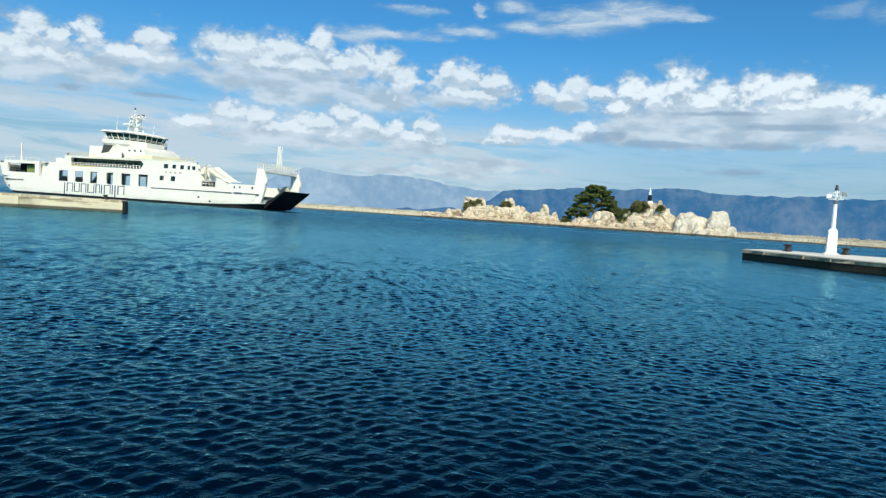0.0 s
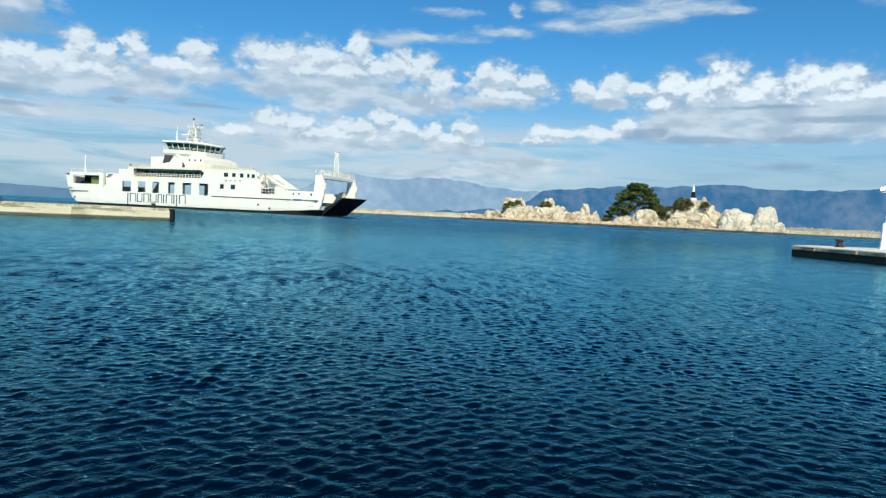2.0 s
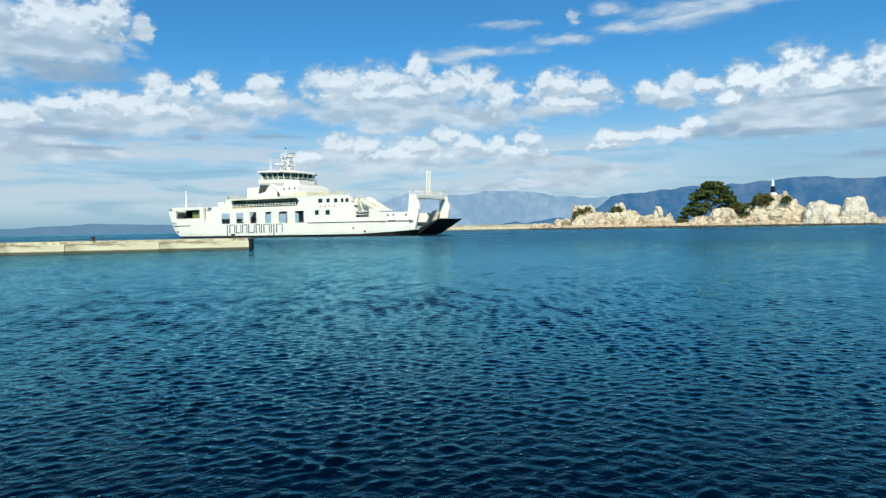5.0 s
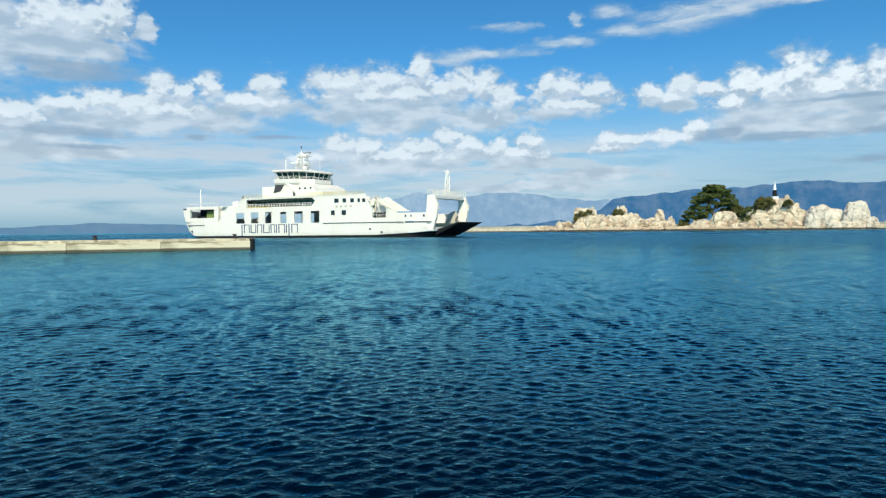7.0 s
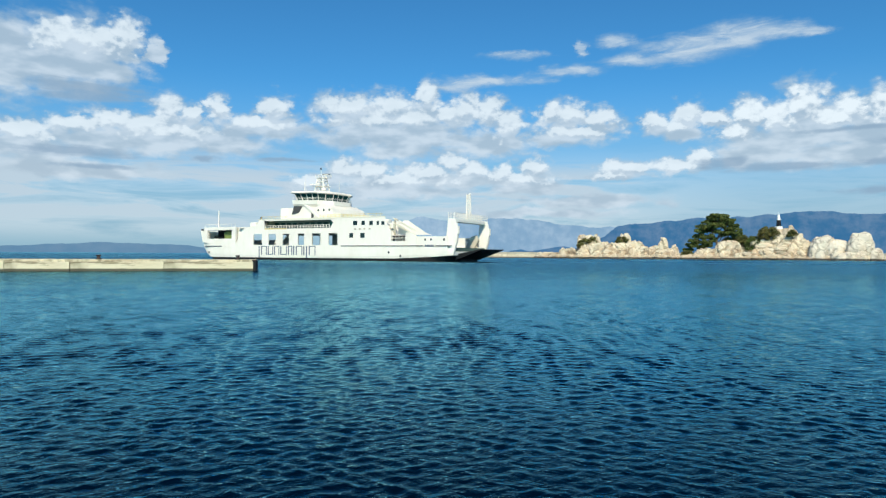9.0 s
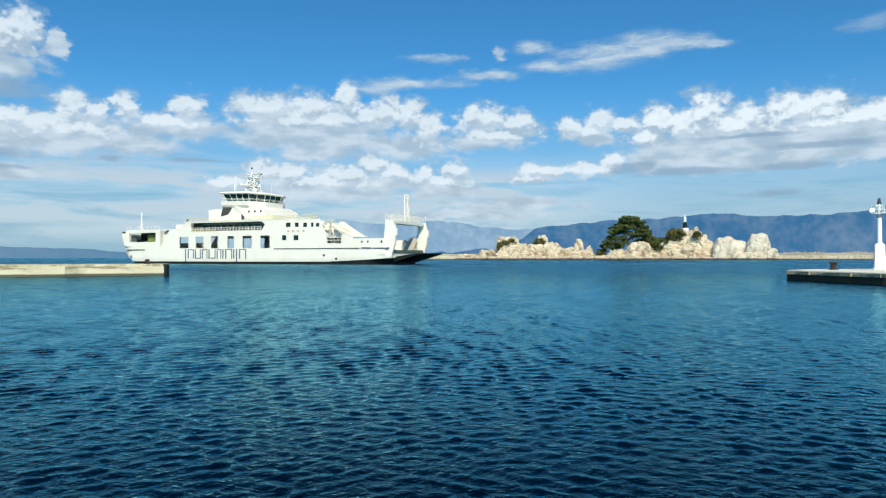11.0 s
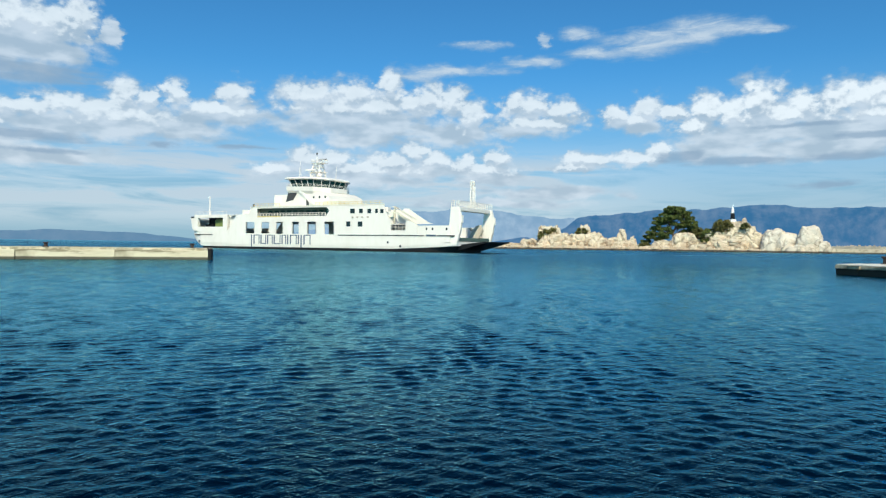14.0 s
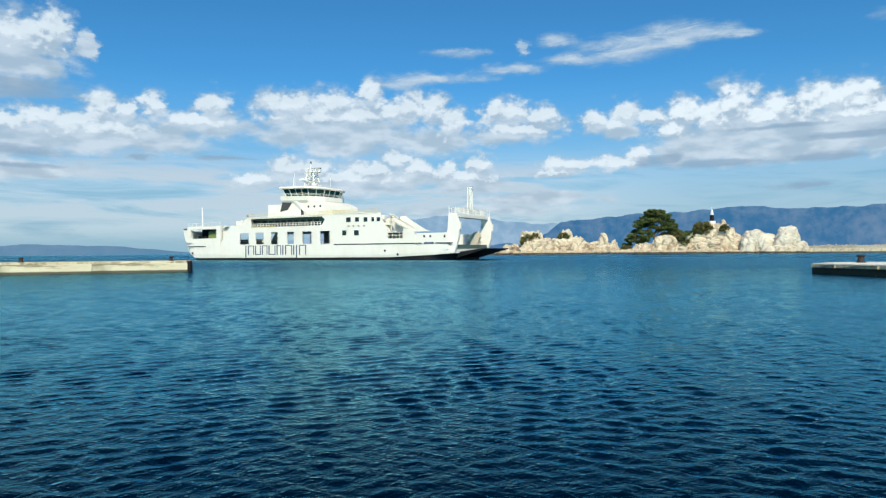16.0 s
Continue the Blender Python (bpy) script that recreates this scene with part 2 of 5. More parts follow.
def water_material():
    """Deep clear water: a dark body under a rippled skin that mirrors the sky."""
    m = bpy.data.materials.new("sea_water")
    m.use_nodes = True
    n, tree = Nodes(m.node_tree), m.node_tree
    tree.nodes.remove(tree.nodes["Principled BSDF"])
    v = n.coords()
    patch = n.noise(v, 0.035, 3.0, 0.5)
    body = n.mix(n.ramp(patch, 0.35, 0.65), (0.0002, 0.003, 0.01), (0.0003, 0.0065, 0.017))

    def ripples(turn, scale, detail):
        """Short crests, twice as long as they are apart, across the way they run."""
        c, s = math.cos(radians(turn)), math.sin(radians(turn))
        k = n.t.nodes.new("ShaderNodeCombineXYZ")
        n.put(n.vec("DOT_PRODUCT", v, (c, s, 0), out=1), k.inputs[0])
        n.put(n.vec("DOT_PRODUCT", v, (-s / 2, c / 2, 0), out=1), k.inputs[1])
        return n.noise(k.outputs[0], scale, detail, 0.55, 0.9)

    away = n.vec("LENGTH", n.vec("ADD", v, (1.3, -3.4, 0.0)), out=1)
    tiny = n.math("ADD", n.math("MULTIPLY", ripples(-48, 16.0, 3.0), 0.009), n.math("MULTIPLY", ripples(-118, 13.0, 3.0), 0.009))
    chop = n.math("ADD", n.math("MULTIPLY", ripples(-60, 2.6, 3.0), 0.14), n.math("MULTIPLY", ripples(-105, 1.1, 3.0), 0.24))
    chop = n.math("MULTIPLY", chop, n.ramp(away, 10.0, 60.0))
    skin = n.bump(n.math("ADD", tiny, chop), 1.0, 1.0)
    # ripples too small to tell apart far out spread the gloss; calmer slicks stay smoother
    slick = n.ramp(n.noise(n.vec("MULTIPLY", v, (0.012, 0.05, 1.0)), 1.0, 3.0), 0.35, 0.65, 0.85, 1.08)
    diffuse, mirror, fresnel, mixer = (tree.nodes.new("ShaderNode" + k) for k in ("BsdfDiffuse", "BsdfGlossy", "Fresnel", "MixShader"))
    n.put(body, diffuse.inputs["Color"])
    mirror.inputs["Color"].default_value = (0.42, 0.86, 1.0, 1.0)
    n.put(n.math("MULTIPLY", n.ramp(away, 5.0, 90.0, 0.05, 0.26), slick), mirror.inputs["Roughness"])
    fresnel.inputs["IOR"].default_value = 1.33
    for k in (mirror, fresnel):
        n.put(skin, k.inputs["Normal"])
    n.put(n.math("MINIMUM", n.math("MULTIPLY", n.math("POWER", fresnel.outputs[0], 1.85), 2.4), 0.74), mixer.inputs[0])  # a ruffled sea never mirrors fully
    n.put(diffuse.outputs[0], mixer.inputs[1])
    n.put(mirror.outputs[0], mixer.inputs[2])
    n.put(mixer.outputs[0], tree.nodes["Material Output"].inputs[0])
    return m


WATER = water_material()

# clouds: bearing to the left, elevation, half width, half height, in degrees
HIGH_CLOUD = [(32.3, 14.5, 4.2, 2.5), (33.1, 15.5, 1.6, 1.2), (30.6, 15.5, 1.5, 1.3), (28.6, 15.9, 1.1, 1.5), (26.4, 15.3, 0.6, 1.0), (30.1, 13.6, 2.6, 0.9), (36.3, 13.9, 3.5, 2.7)]
WEST_CROWNS = [(31.9, 9.4, 1.9, 0.7), (29.5, 9.9, 1.6, 0.8), (25.5, 10.9, 1.2, 1.1), (23.9, 10.9, 0.9, 0.7), (21.9, 11.4, 0.8, 1.0), (26.8, 9.5, 4.3, 1.0), (17.6, 11.6, 1.2, 1.1),
               (18.6, 10.5, 2.4, 0.6), (11.5, 11.9, 2.4, 1.1), (7.7, 12.2, 1.8, 1.1), (4.6, 12.8, 1.1, 1.3), (2.8, 11.6, 1.4, 0.9), (1.2, 12.0, 1.3, 1.1), (7.6, 11.2, 5.2, 0.9),
               (-0.6, 11.8, 1.2, 1.2), (-2.1, 10.7, 1.2, 1.2), (35.3, 8.6, 2.0, 0.8)]
MIDDLE_CROWNS = [(-5.7, 11.6, 1.0, 0.8), (-7.3, 11.5, 1.3, 1.0), (-9.7, 11.1, 1.3, 0.8), (-7.8, 10.2, 3.1, 0.7), (-14.3, 10.7, 1.0, 0.7), (-16.6, 11.0, 1.2, 0.9), (-18.4, 10.7, 1.2, 0.5),
                 (-15.9, 10.3, 1.8, 0.5)]
EAST_CROWNS = [(-21.3, 10.6, 1.3, 1.3), (-20.3, 9.6, 1.4, 0.7), (-24.9, 11.0, 1.7, 1.6), (-23.0, 10.3, 1.4, 1.0), (-28.0, 10.5, 1.0, 1.1), (-26.9, 10.0, 2.7, 0.8), (-31.0, 10.8, 1.7, 1.2),
               (-33.0, 10.7, 1.7, 1.2), (-36.4, 10.0, 1.7, 0.9), (-38.8, 9.4, 1.9, 1.0), (-41.7, 9.7, 0.5, 0.4), (-34.3, 9.8, 5.1, 0.7)]
LOW_CROWNS = [(11.6, 7.0, 1.2, 0.8), (9.6, 6.8, 1.4, 0.9), (4.5, 6.9, 2.0, 0.6), (2.6, 7.6, 1.1, 0.8), (6.8, 6.2, 5.0, 0.6), (1.0, 7.0, 1.4, 0.7), (-1.8, 6.7, 1.0, 0.7),
              (-4.5, 7.2, 0.9, 0.9), (-3.3, 6.3, 2.4, 0.6), (-11.1, 7.2, 1.2, 0.6), (-12.8, 7.1, 1.4, 0.5), (-10.9, 6.6, 1.5, 0.3), (-15.9, 7.2, 1.9, 0.5), (-17.8, 7.8, 1.0, 0.6),
              (14.7, 6.0, 1.3, 0.5)]
BODIES = [(28.6, 8.6, 6.4, 1.2), (34.9, 7.5, 3.9, 1.2), (17.7, 10.2, 4.0, 0.9), (9.5, 10.2, 4.7, 1.3), (5.1, 9.8, 4.5, 1.5), (7.0, 8.7, 3.3, 0.9), (-0.2, 9.3, 3.4, 1.2), (-6.4, 9.6, 3.3, 0.7),
          (-16.2, 9.7, 1.8, 0.7), (-24.3, 8.9, 5.0, 1.3), (-29.2, 8.9, 5.5, 1.2), (-34.7, 8.9, 5.9, 1.3), (-38.0, 7.5, 2.8, 0.8), (-43.3, 7.8, 3.1, 1.1), (-46.2, 8.5, 2.1, 1.3), (7.2, 5.4, 6.2, 0.6),
          (-3.8, 5.6, 3.4, 0.5), (-8.7, 4.5, 5.6, 0.5), (-4.5, 3.5, 6.7, 0.4), (31.7, 6.2, 5.3, 0.7), (42, 8.4, 6, 1.6), (-53, 8.6, 5, 1.6), (23.5, 9.0, 6, 1.2), (-22, 7.7, 4, 0.9), (-30, 7.6, 7, 0.9)]
STREAKS = [(31.1, 12.0, 4.0, 1.0), (30.7, 6.5, 3.2, 0.2), (22.6, 7.5, 1.2, 0.3), (16.6, 7.7, 2.9, 0.2), (-19.4, 7.2, 1.8, 0.5), (-23.2, 6.8, 3.8, 0.4), (-30.4, 6.8, 3.6, 0.3), (-28.5, 9.3, 4.1, 0.2),
           (-32.6, 8.3, 3.9, 0.3), (31.8, 7.5, 4.2, 0.4), (-29.5, 4.8, 2.5, 0.3)]
WISPS = [(-14.0, 15.6, 3.4, 0.4), (-17.5, 16.3, 3.1, 0.9), (-20.5, 16.9, 2.0, 0.8), (-23.0, 16.8, 2.1, 0.5), (-25.4, 16.5, 1.2, 0.3), (-11.1, 17.2, 1.5, 0.5), (-7.3, 15.1, 2.0, 0.4), (-1.8, 14.5, 3.0, 0.4),
         (1.8, 14.2, 1.8, 0.5), (-2.6, 16.4, 2.0, 0.3), (-8.3, 16.8, 0.4, 0.5), (-36.1, 16.4, 1.5, 0.5), (-39.3, 15.9, 1.4, 0.6), (-43.1, 15.4, 1.8, 0.5)]


def nearness(n, p, puffs, blend):
    """1 at the heart of a puff, 0 at its rim, less outside."""
    near = None
    for az, el, w, h in puffs:
        d = n.vec("LENGTH", n.vec("MULTIPLY_ADD", p, (1 / w, 1 / h, 0), (-az / w, -el / h, 0)), out=1)
        near = d if near is None else n.math("SMOOTH_MIN", near, d, blend)
    return n.math("SUBTRACT", 1.0, near)


def frayed(n, p, scale, across, up):
    """Bearings pushed about, so that no puff keeps a round outline."""
    c = n.t.nodes.new("ShaderNodeCombineXYZ")
    for k, (shift, size) in enumerate(((3.0, across), (17.0, up))):
        n.put(n.math("MULTIPLY_ADD", n.noise(n.vec("ADD", n.vec("MULTIPLY", p, (1.0, 1.5, 1.0)), (shift, -shift, 0.0)), scale, 5.0, 0.6), size, -size / 2), c.inputs[k])
    return n.vec("ADD", p, c.outputs[0])


def cloud_field():
    """Node group: how deep in a cumulus crown a bearing and elevation lie, with and without its knobs."""
    g = bpy.data.node_groups.new("cloud_field", "ShaderNodeTree")
    g.interface.new_socket("place", in_out="INPUT", socket_type="NodeSocketVector")
    g.interface.new_socket("depth", in_out="OUTPUT", socket_type="NodeSocketFloat")
    g.interface.new_socket("bulk", in_out="OUTPUT", socket_type="NodeSocketFloat")
    n = Nodes(g)
    p = g.nodes.new("NodeGroupInput").outputs[0]
    q = n.vec("MULTIPLY", p, (1.0, 1.2, 1.0))
    fine, soft = n.noise(q, 2.6, 5.0, 0.6, 0.1), n.noise(q, 0.9, 2.0, 0.5)

    def billow(scale):
        w = g.nodes.new("ShaderNodeTexVoronoi")
        w.voronoi_dimensions, w.feature = "2D", "SMOOTH_F1"
        w.inputs["Scale"].default_value, w.inputs["Smoothness"].default_value, w.inputs["Detail"].default_value = scale, 0.2, 0.0
        n.put(n.vec("ADD", q, n.math("MULTIPLY", soft, 0.8)), w.inputs["Vector"])
        return n.math("SUBTRACT", 0.55, w.outputs[0])

    puff = n.math("ADD", n.math("MULTIPLY", billow(0.8), 0.6), n.math("MULTIPLY", billow(1.9), 0.4))
    base = n.math("ADD", nearness(n, frayed(n, p, 0.7, 2.6, 1.5), HIGH_CLOUD[1:4] + WEST_CROWNS + MIDDLE_CROWNS + EAST_CROWNS + LOW_CROWNS, 0.22), n.math("MULTIPLY_ADD", soft, 0.5, -0.2))
    out = g.nodes.new("NodeGroupOutput")
    n.put(n.math("ADD", base, n.math("ADD", n.math("MULTIPLY", puff, 0.75), n.math("MULTIPLY_ADD", fine, 0.6, -0.3))), out.inputs[0])
    n.put(n.math("ADD", base, n.math("MULTIPLY_ADD", fine, 0.18, n.math("MULTIPLY", puff, 0.55))), out.inputs[1])
    return g


def cloud_material():
    m = bpy.data.materials.new("cloudy_sky")
    m.use_nodes = True
    n, tree = Nodes(m.node_tree), m.node_tree
    tree.nodes.remove(tree.nodes["Principled BSDF"])
    xyz = tree.nodes.new("ShaderNodeSeparateXYZ")
    n.put(n.coords(), xyz.inputs[0])
    x, y, z = xyz.outputs
    az = n.math("DEGREES", n.math("ARCTAN2", n.math("MULTIPLY", x, -1.0), y))
    el = n.math("DEGREES", n.math("ARCTAN2", z, n.math("SQRT", n.math("ADD", n.math("MULTIPLY", x, x), n.math("MULTIPLY", y, y)))))
    group = cloud_field()

    def field(daz, de):
        c = tree.nodes.new("ShaderNodeCombineXYZ")
        n.put(n.math("ADD", az, daz), c.inputs[0])
        n.put(n.math("ADD", el, de), c.inputs[1])
        k = tree.nodes.new("ShaderNodeGroup")
        k.node_tree = group
        n.put(c.outputs[0], k.inputs[0])
        return k.outputs[0], k.outputs[1], c.outputs[0]

    here, bulk, place = field(0.0, 0.0)
    _, above, _ = field(0.12, 0.5)
    rise = n.math("SUBTRACT", bulk, above)
    lit = n.ramp(n.math("ADD", rise, n.math("MULTIPLY_ADD", n.noise(place, 1.1, 5.0, 0.6, 0.2), 1.0, -0.5)), -0.4, 0.42)
    # crowns: firm tops that melt into the grey bodies below them
    crown = n.math("MULTIPLY", n.math("DIVIDE", n.math("ADD", here, 0.15), n.ramp(rise, -0.3, 0.25, 1.0, 0.5), clamp=True), n.math("MULTIPLY", n.ramp(rise, -0.45, 0.15, 0.0, 0.95), n.ramp(az, -21.0, -17.0, 1.0, 0.74)))
    loose = frayed(n, place, 0.35, 5.0, 1.8)
    ragged = n.noise(n.vec("MULTIPLY", place, (0.7, 1.3, 1.0)), 0.8, 4.0, 0.5, 0.2)
    lines = n.noise(n.vec("MULTIPLY", place, (0.22, 2.2, 1.0)), 0.8, 5.0, 0.6, 0.4)
    body = n.math("MULTIPLY", n.ramp(n.math("ADD", n.math("MAXIMUM", nearness(n, loose, BODIES + HIGH_CLOUD, 0.35), n.math("MULTIPLY", bulk, 0.8)), n.math("MULTIPLY_ADD", ragged, 1.4, -0.42)), -0.2, 0.7), 0.92)
    streak = n.math("MULTIPLY", n.ramp(n.math("ADD", nearness(n, frayed(n, place, 0.5, 5.0, 0.35), STREAKS, 0.3), n.math("MULTIPLY_ADD", lines, 1.6, -0.6)), -0.1, 0.8), 0.75)
    thin = n.noise(n.vec("MULTIPLY", place, (0.35, 1.5, 1.0)), 0.8, 5.0, 0.6, 0.5)
    wisp = n.math("MULTIPLY", n.ramp(n.math("ADD", nearness(n, frayed(n, place, 0.45, 4.0, 0.9), WISPS, 0.8), n.math("MULTIPLY_ADD", thin, 1.2, -0.2)), -0.3, 1.0), n.math("MULTIPLY", n.ramp(thin, 0.3, 0.65, 0.5, 1.0), n.ramp(az, -33.0, -29.0, 0.45, 0.95)))
    # thin streaked cloud and haze low over the sea
    q = n.vec("MULTIPLY", place, (0.1, 0.75, 1.0))
    band = n.math("MULTIPLY", n.ramp(n.noise(q, 1.0, 6.0, 0.6, 0.5), 0.28, 0.55), n.math("MULTIPLY", n.ramp(el, 0.3, 2.4), n.math("MULTIPLY", n.ramp(el, 6.0, 10.0, 1.0, 0.0), n.ramp(az, -24.0, -8.0, 0.45, 1.0))))
    # haze is painted on as a pale veil that thins upwards
    haze = n.ramp(el, 1.5, 15.0, 0.9, 0.0)
    veil = n.math("MAXIMUM", n.math("MULTIPLY", band, 0.92), haze)
    # light and shade sit in these colours: white lit crowns, grey undersides, dark bases
    cumulus = n.mix(lit, (0.62, 0.66, 0.7), (1.03, 1.01, 0.97))
    grey = n.mix(n.ramp(n.noise(n.vec("MULTIPLY", place, (0.6, 1.5, 1.0)), 0.6, 3.0, 0.45), 0.36, 0.64), (0.53, 0.59, 0.64), (0.8, 0.81, 0.82))
    colour = n.mix(band, (0.37, 0.49, 0.57), (0.68, 0.7, 0.71))
    colour = n.mix(wisp, colour, (0.72, 0.75, 0.78))
    colour = n.mix(body, colour, grey)
    colour = n.mix(crown, colour, cumulus)
    colour = n.mix(streak, colour, (0.34, 0.43, 0.53))
    clearness = n.math("SUBTRACT", 1.0, veil)
    for k in (wisp, body, crown, streak):
        clearness = n.math("MULTIPLY", clearness, n.math("SUBTRACT", 1.0, k))
    total = n.math("SUBTRACT", 1.0, clearness)
    emit, clear, mixer = tree.nodes.new("ShaderNodeEmission"), tree.nodes.new("ShaderNodeBsdfTransparent"), tree.nodes.new("ShaderNodeMixShader")
    n.put(colour, emit.inputs[0])
    emit.inputs[1].default_value = 0.9
    n.put(total, mixer.inputs[0])
    n.put(clear.outputs[0], mixer.inputs[1])
    n.put(emit.outputs[0], mixer.inputs[2])
    n.put(mixer.outputs[0], tree.nodes["Material Output"].inputs[0])
    return m


CLOUD = cloud_material()


# ---------------------------------------------------------------- mesh helpers
def mesh_object(name, bm, material, smooth=False):
    me = bpy.data.meshes.new(name)
    bmesh.ops.recalc_face_normals(bm, faces=bm.faces)
    bm.to_mesh(me)
    bm.free()
    me.materials.append(material)
    if smooth:
        me.polygons.foreach_set("use_smooth", [True] * len(me.polygons))
    return new(name, me)


def part(name, bm, material, parent, label="", smooth=False):
    ob = mesh_object(name, bm, material, smooth)
    ob.parent = parent
    return tagged(ob, label)


def thing(name, label, category, m=None, group="", kind=""):
    ob = new(name)
    if m is not None:
        ob.matrix_basis = m
    return tagged(ob, label, category, group, kind)


def box(bm, x0, x1, y0, y1, z0, z1, bevel=0.0):
    vs = [bm.verts.new(c) for c in ((x0, y0, z0), (x1, y0, z0), (x1, y1, z0), (x0, y1, z0), (x0, y0, z1), (x1, y0, z1), (x1, y1, z1), (x0, y1, z1))]
    fs = [bm.faces.new([vs[i] for i in q]) for q in ((3, 2, 1, 0), (4, 5, 6, 7), (0, 1, 5, 4), (1, 2, 6, 5), (2, 3, 7, 6), (3, 0, 4, 7))]
    if bevel:
        bmesh.ops.bevel(bm, geom=list({e for f in fs for e in f.edges}), offset=bevel, segments=2, affect="EDGES", profile=0.5)
    return bm


def boxed(*a, **k):
    return box(bmesh.new(), *a, **k)


def prism(bm, pts, y0, y1):
    """A plate: the outline pts (x, z), from y0 to y1."""
    a = [bm.verts.new((x, y0, z)) for x, z in pts]
    b = [bm.verts.new((x, y1, z)) for x, z in pts]
    bm.faces.new(a), bm.faces.new(b[::-1])
    for i in range(len(pts)):
        j = (i + 1) % len(pts)
        bm.faces.new((a[j], a[i], b[i], b[j]))
    return bm


def slab(bm, pts, z0, z1):
    """A flat thing: the outline pts (x, y), from z0 to z1."""
    a = [bm.verts.new((x, y, z0)) for x, y in pts]
    b = [bm.verts.new((x, y, z1)) for x, y in pts]
    bm.faces.new(a), bm.faces.new(b[::-1])
    for i in range(len(pts)):
        j = (i + 1) % len(pts)
        bm.faces.new((a[j], a[i], b[i], b[j]))
    return bm


def rod(bm, p, q, r0, r1=None, n=8):
    """A round bar from p to q."""
    p, q = Vector(p), Vector(q)
    m = Matrix.Translation((p + q) / 2) @ (q - p).to_track_quat("Z", "Y").to_matrix().to_4x4()
    bmesh.ops.create_cone(bm, cap_ends=True, segments=n, radius1=r0, radius2=r0 if r1 is None else r1, depth=(q - p).length, matrix=m)
    return bm


def wall(bm, u0, u1, z0, z1, y0, y1, holes=()):
    """A plate with rectangular holes (u0, u1, z0, z1)."""
    us = sorted({u0, u1, *(h[0] for h in holes), *(h[1] for h in holes)})
    for a, b in zip(us, us[1:]):
        c, zs = (a + b) / 2, [z0]
        for h in sorted((h for h in holes if h[0] <= c <= h[1]), key=lambda h: h[2]):
            zs += [h[2], h[3]]
        zs.append(z1)
        for lo, hi in zip(zs[::2], zs[1::2]):
            if hi - lo > 0.001:
                box(bm, a, b, y0, y1, lo, hi)
    bmesh.ops.remove_doubles(bm, verts=bm.verts, dist=0.0005)
    return bm


def bearing(az, d):
    """The place at that bearing (degrees to the left) and distance from the harbour's landing."""
    return -d * math.sin(radians(az)), d * math.cos(radians(az))


# ---------------------------------------------------------------- sea
def build_water():
    """One sheet of sea: a fine fan of real waves before the landing, wide rings out to the horizon."""
    apex = -8.0  # the fan opens behind the landing, so that it stays fine as the sheet drifts
    rs, r = [0.0, 4.0, 8.0, 10.4], 10.8
    while r < 95:
        rs.append(r)
        r += 0.027 * max(1.0, (r - 11) / 13)
    while r < 4950:
        rs.append(r)
        r *= 1.1
    rs = np.array(rs)
    wide = np.clip(24 + 2.4 * (rs - 11), 24, 54)[:, None]  # half the fan's spread, in degrees
    front, back = np.linspace(-1, 1, 661)[None], np.linspace(0, 1, 40)[None, 1:-1]
    A = np.radians(np.concatenate([front * wide, wide + back * (360 - 2 * wide)], 1))
    R = np.repeat(rs[:, None], A.shape[1], 1)
    X, Y = R * np.sin(A), R * np.cos(A) + apex
    step = np.maximum(0.027 * np.maximum(1.0, (rs - 11) / 13), rs * np.radians(wide[:, 0] / 330))[:, None]
    calm = np.interp(rs, (12, 20, 32, 60), (1.15, 1.15, 0.94, 0.85))[:, None]
    rng = np.random.default_rng(4)
    Z = np.zeros_like(X)
    for k in range(190):
        lam = 0.075 * 26 ** rng.random()
        way = radians(rng.normal(-54, 15) if rng.random() < 0.62 else rng.normal(-116, 19))
        kx, ky = 2 * np.pi / lam * np.cos(way), 2 * np.pi / lam * np.sin(way)
        # each length of wave lives where the sheet is fine enough for it, and the long ones only far out
        share = np.clip((lam / step - 2.8) / 1.2, 0, 1) * np.clip((3.4 * step + 0.14 - lam) / (0.07 + step), 0, 1)
        rows = np.nonzero(share[:, 0] > 0)[0]
        if len(rows):
            c = slice(rows[0], rows[-1] + 1)
            x, y = X[c], Y[c]
            Z[c] += share[c] * 0.034 * calm[c] * lam / 6.28 * np.sin(kx * x + ky * y + rng.random() * 7 + 0.8 * np.sin(1.9 * x / (lam + 0.5) + k) + 0.6 * np.sin(1.1 * y / (lam + 0.5) + 2 * k))
    Z += 12.0 * Z * Z * (Z > 0)  # crests sharper than troughs
    Z *= 0.98 + 0.06 * np.sin(0.31 * X + 0.9 * np.sin(0.23 * Y)) * np.sin(0.42 * Y + np.sin(0.17 * X)) + 0.12 * np.sin(1.1 * X + 0.7 * Y)  # gusts and lulls
    Z *= np.clip((R - 10.4) / 0.5, 0, 1) * np.clip((95 - R) / 25, 0, 1) * np.clip((np.radians(wide) - np.abs(A)) / 0.04, 0, 1)
    nr, nt = R.shape
    co = np.stack([X, Y, Z], -1).reshape(-1, 3)
    i, j = np.meshgrid(np.arange(nr - 1), np.arange(nt), indexing="ij")
    jj = (j + 1) % nt
    quads = np.stack([i * nt + j, i * nt + jj, (i + 1) * nt + jj, (i + 1) * nt + j], -1).reshape(-1, 4)
    me = bpy.data.meshes.new("water")
    me.vertices.add(len(co)), me.loops.add(quads.size), me.polygons.add(len(quads))
    me.vertices.foreach_set("co", co.ravel())
    me.loops.foreach_set("vertex_index", quads.ravel())
    me.polygons.foreach_set("loop_start", np.arange(0, quads.size, 4))
    me.polygons.foreach_set("loop_total", np.full(len(quads), 4))
    me.update(calc_edges=True)
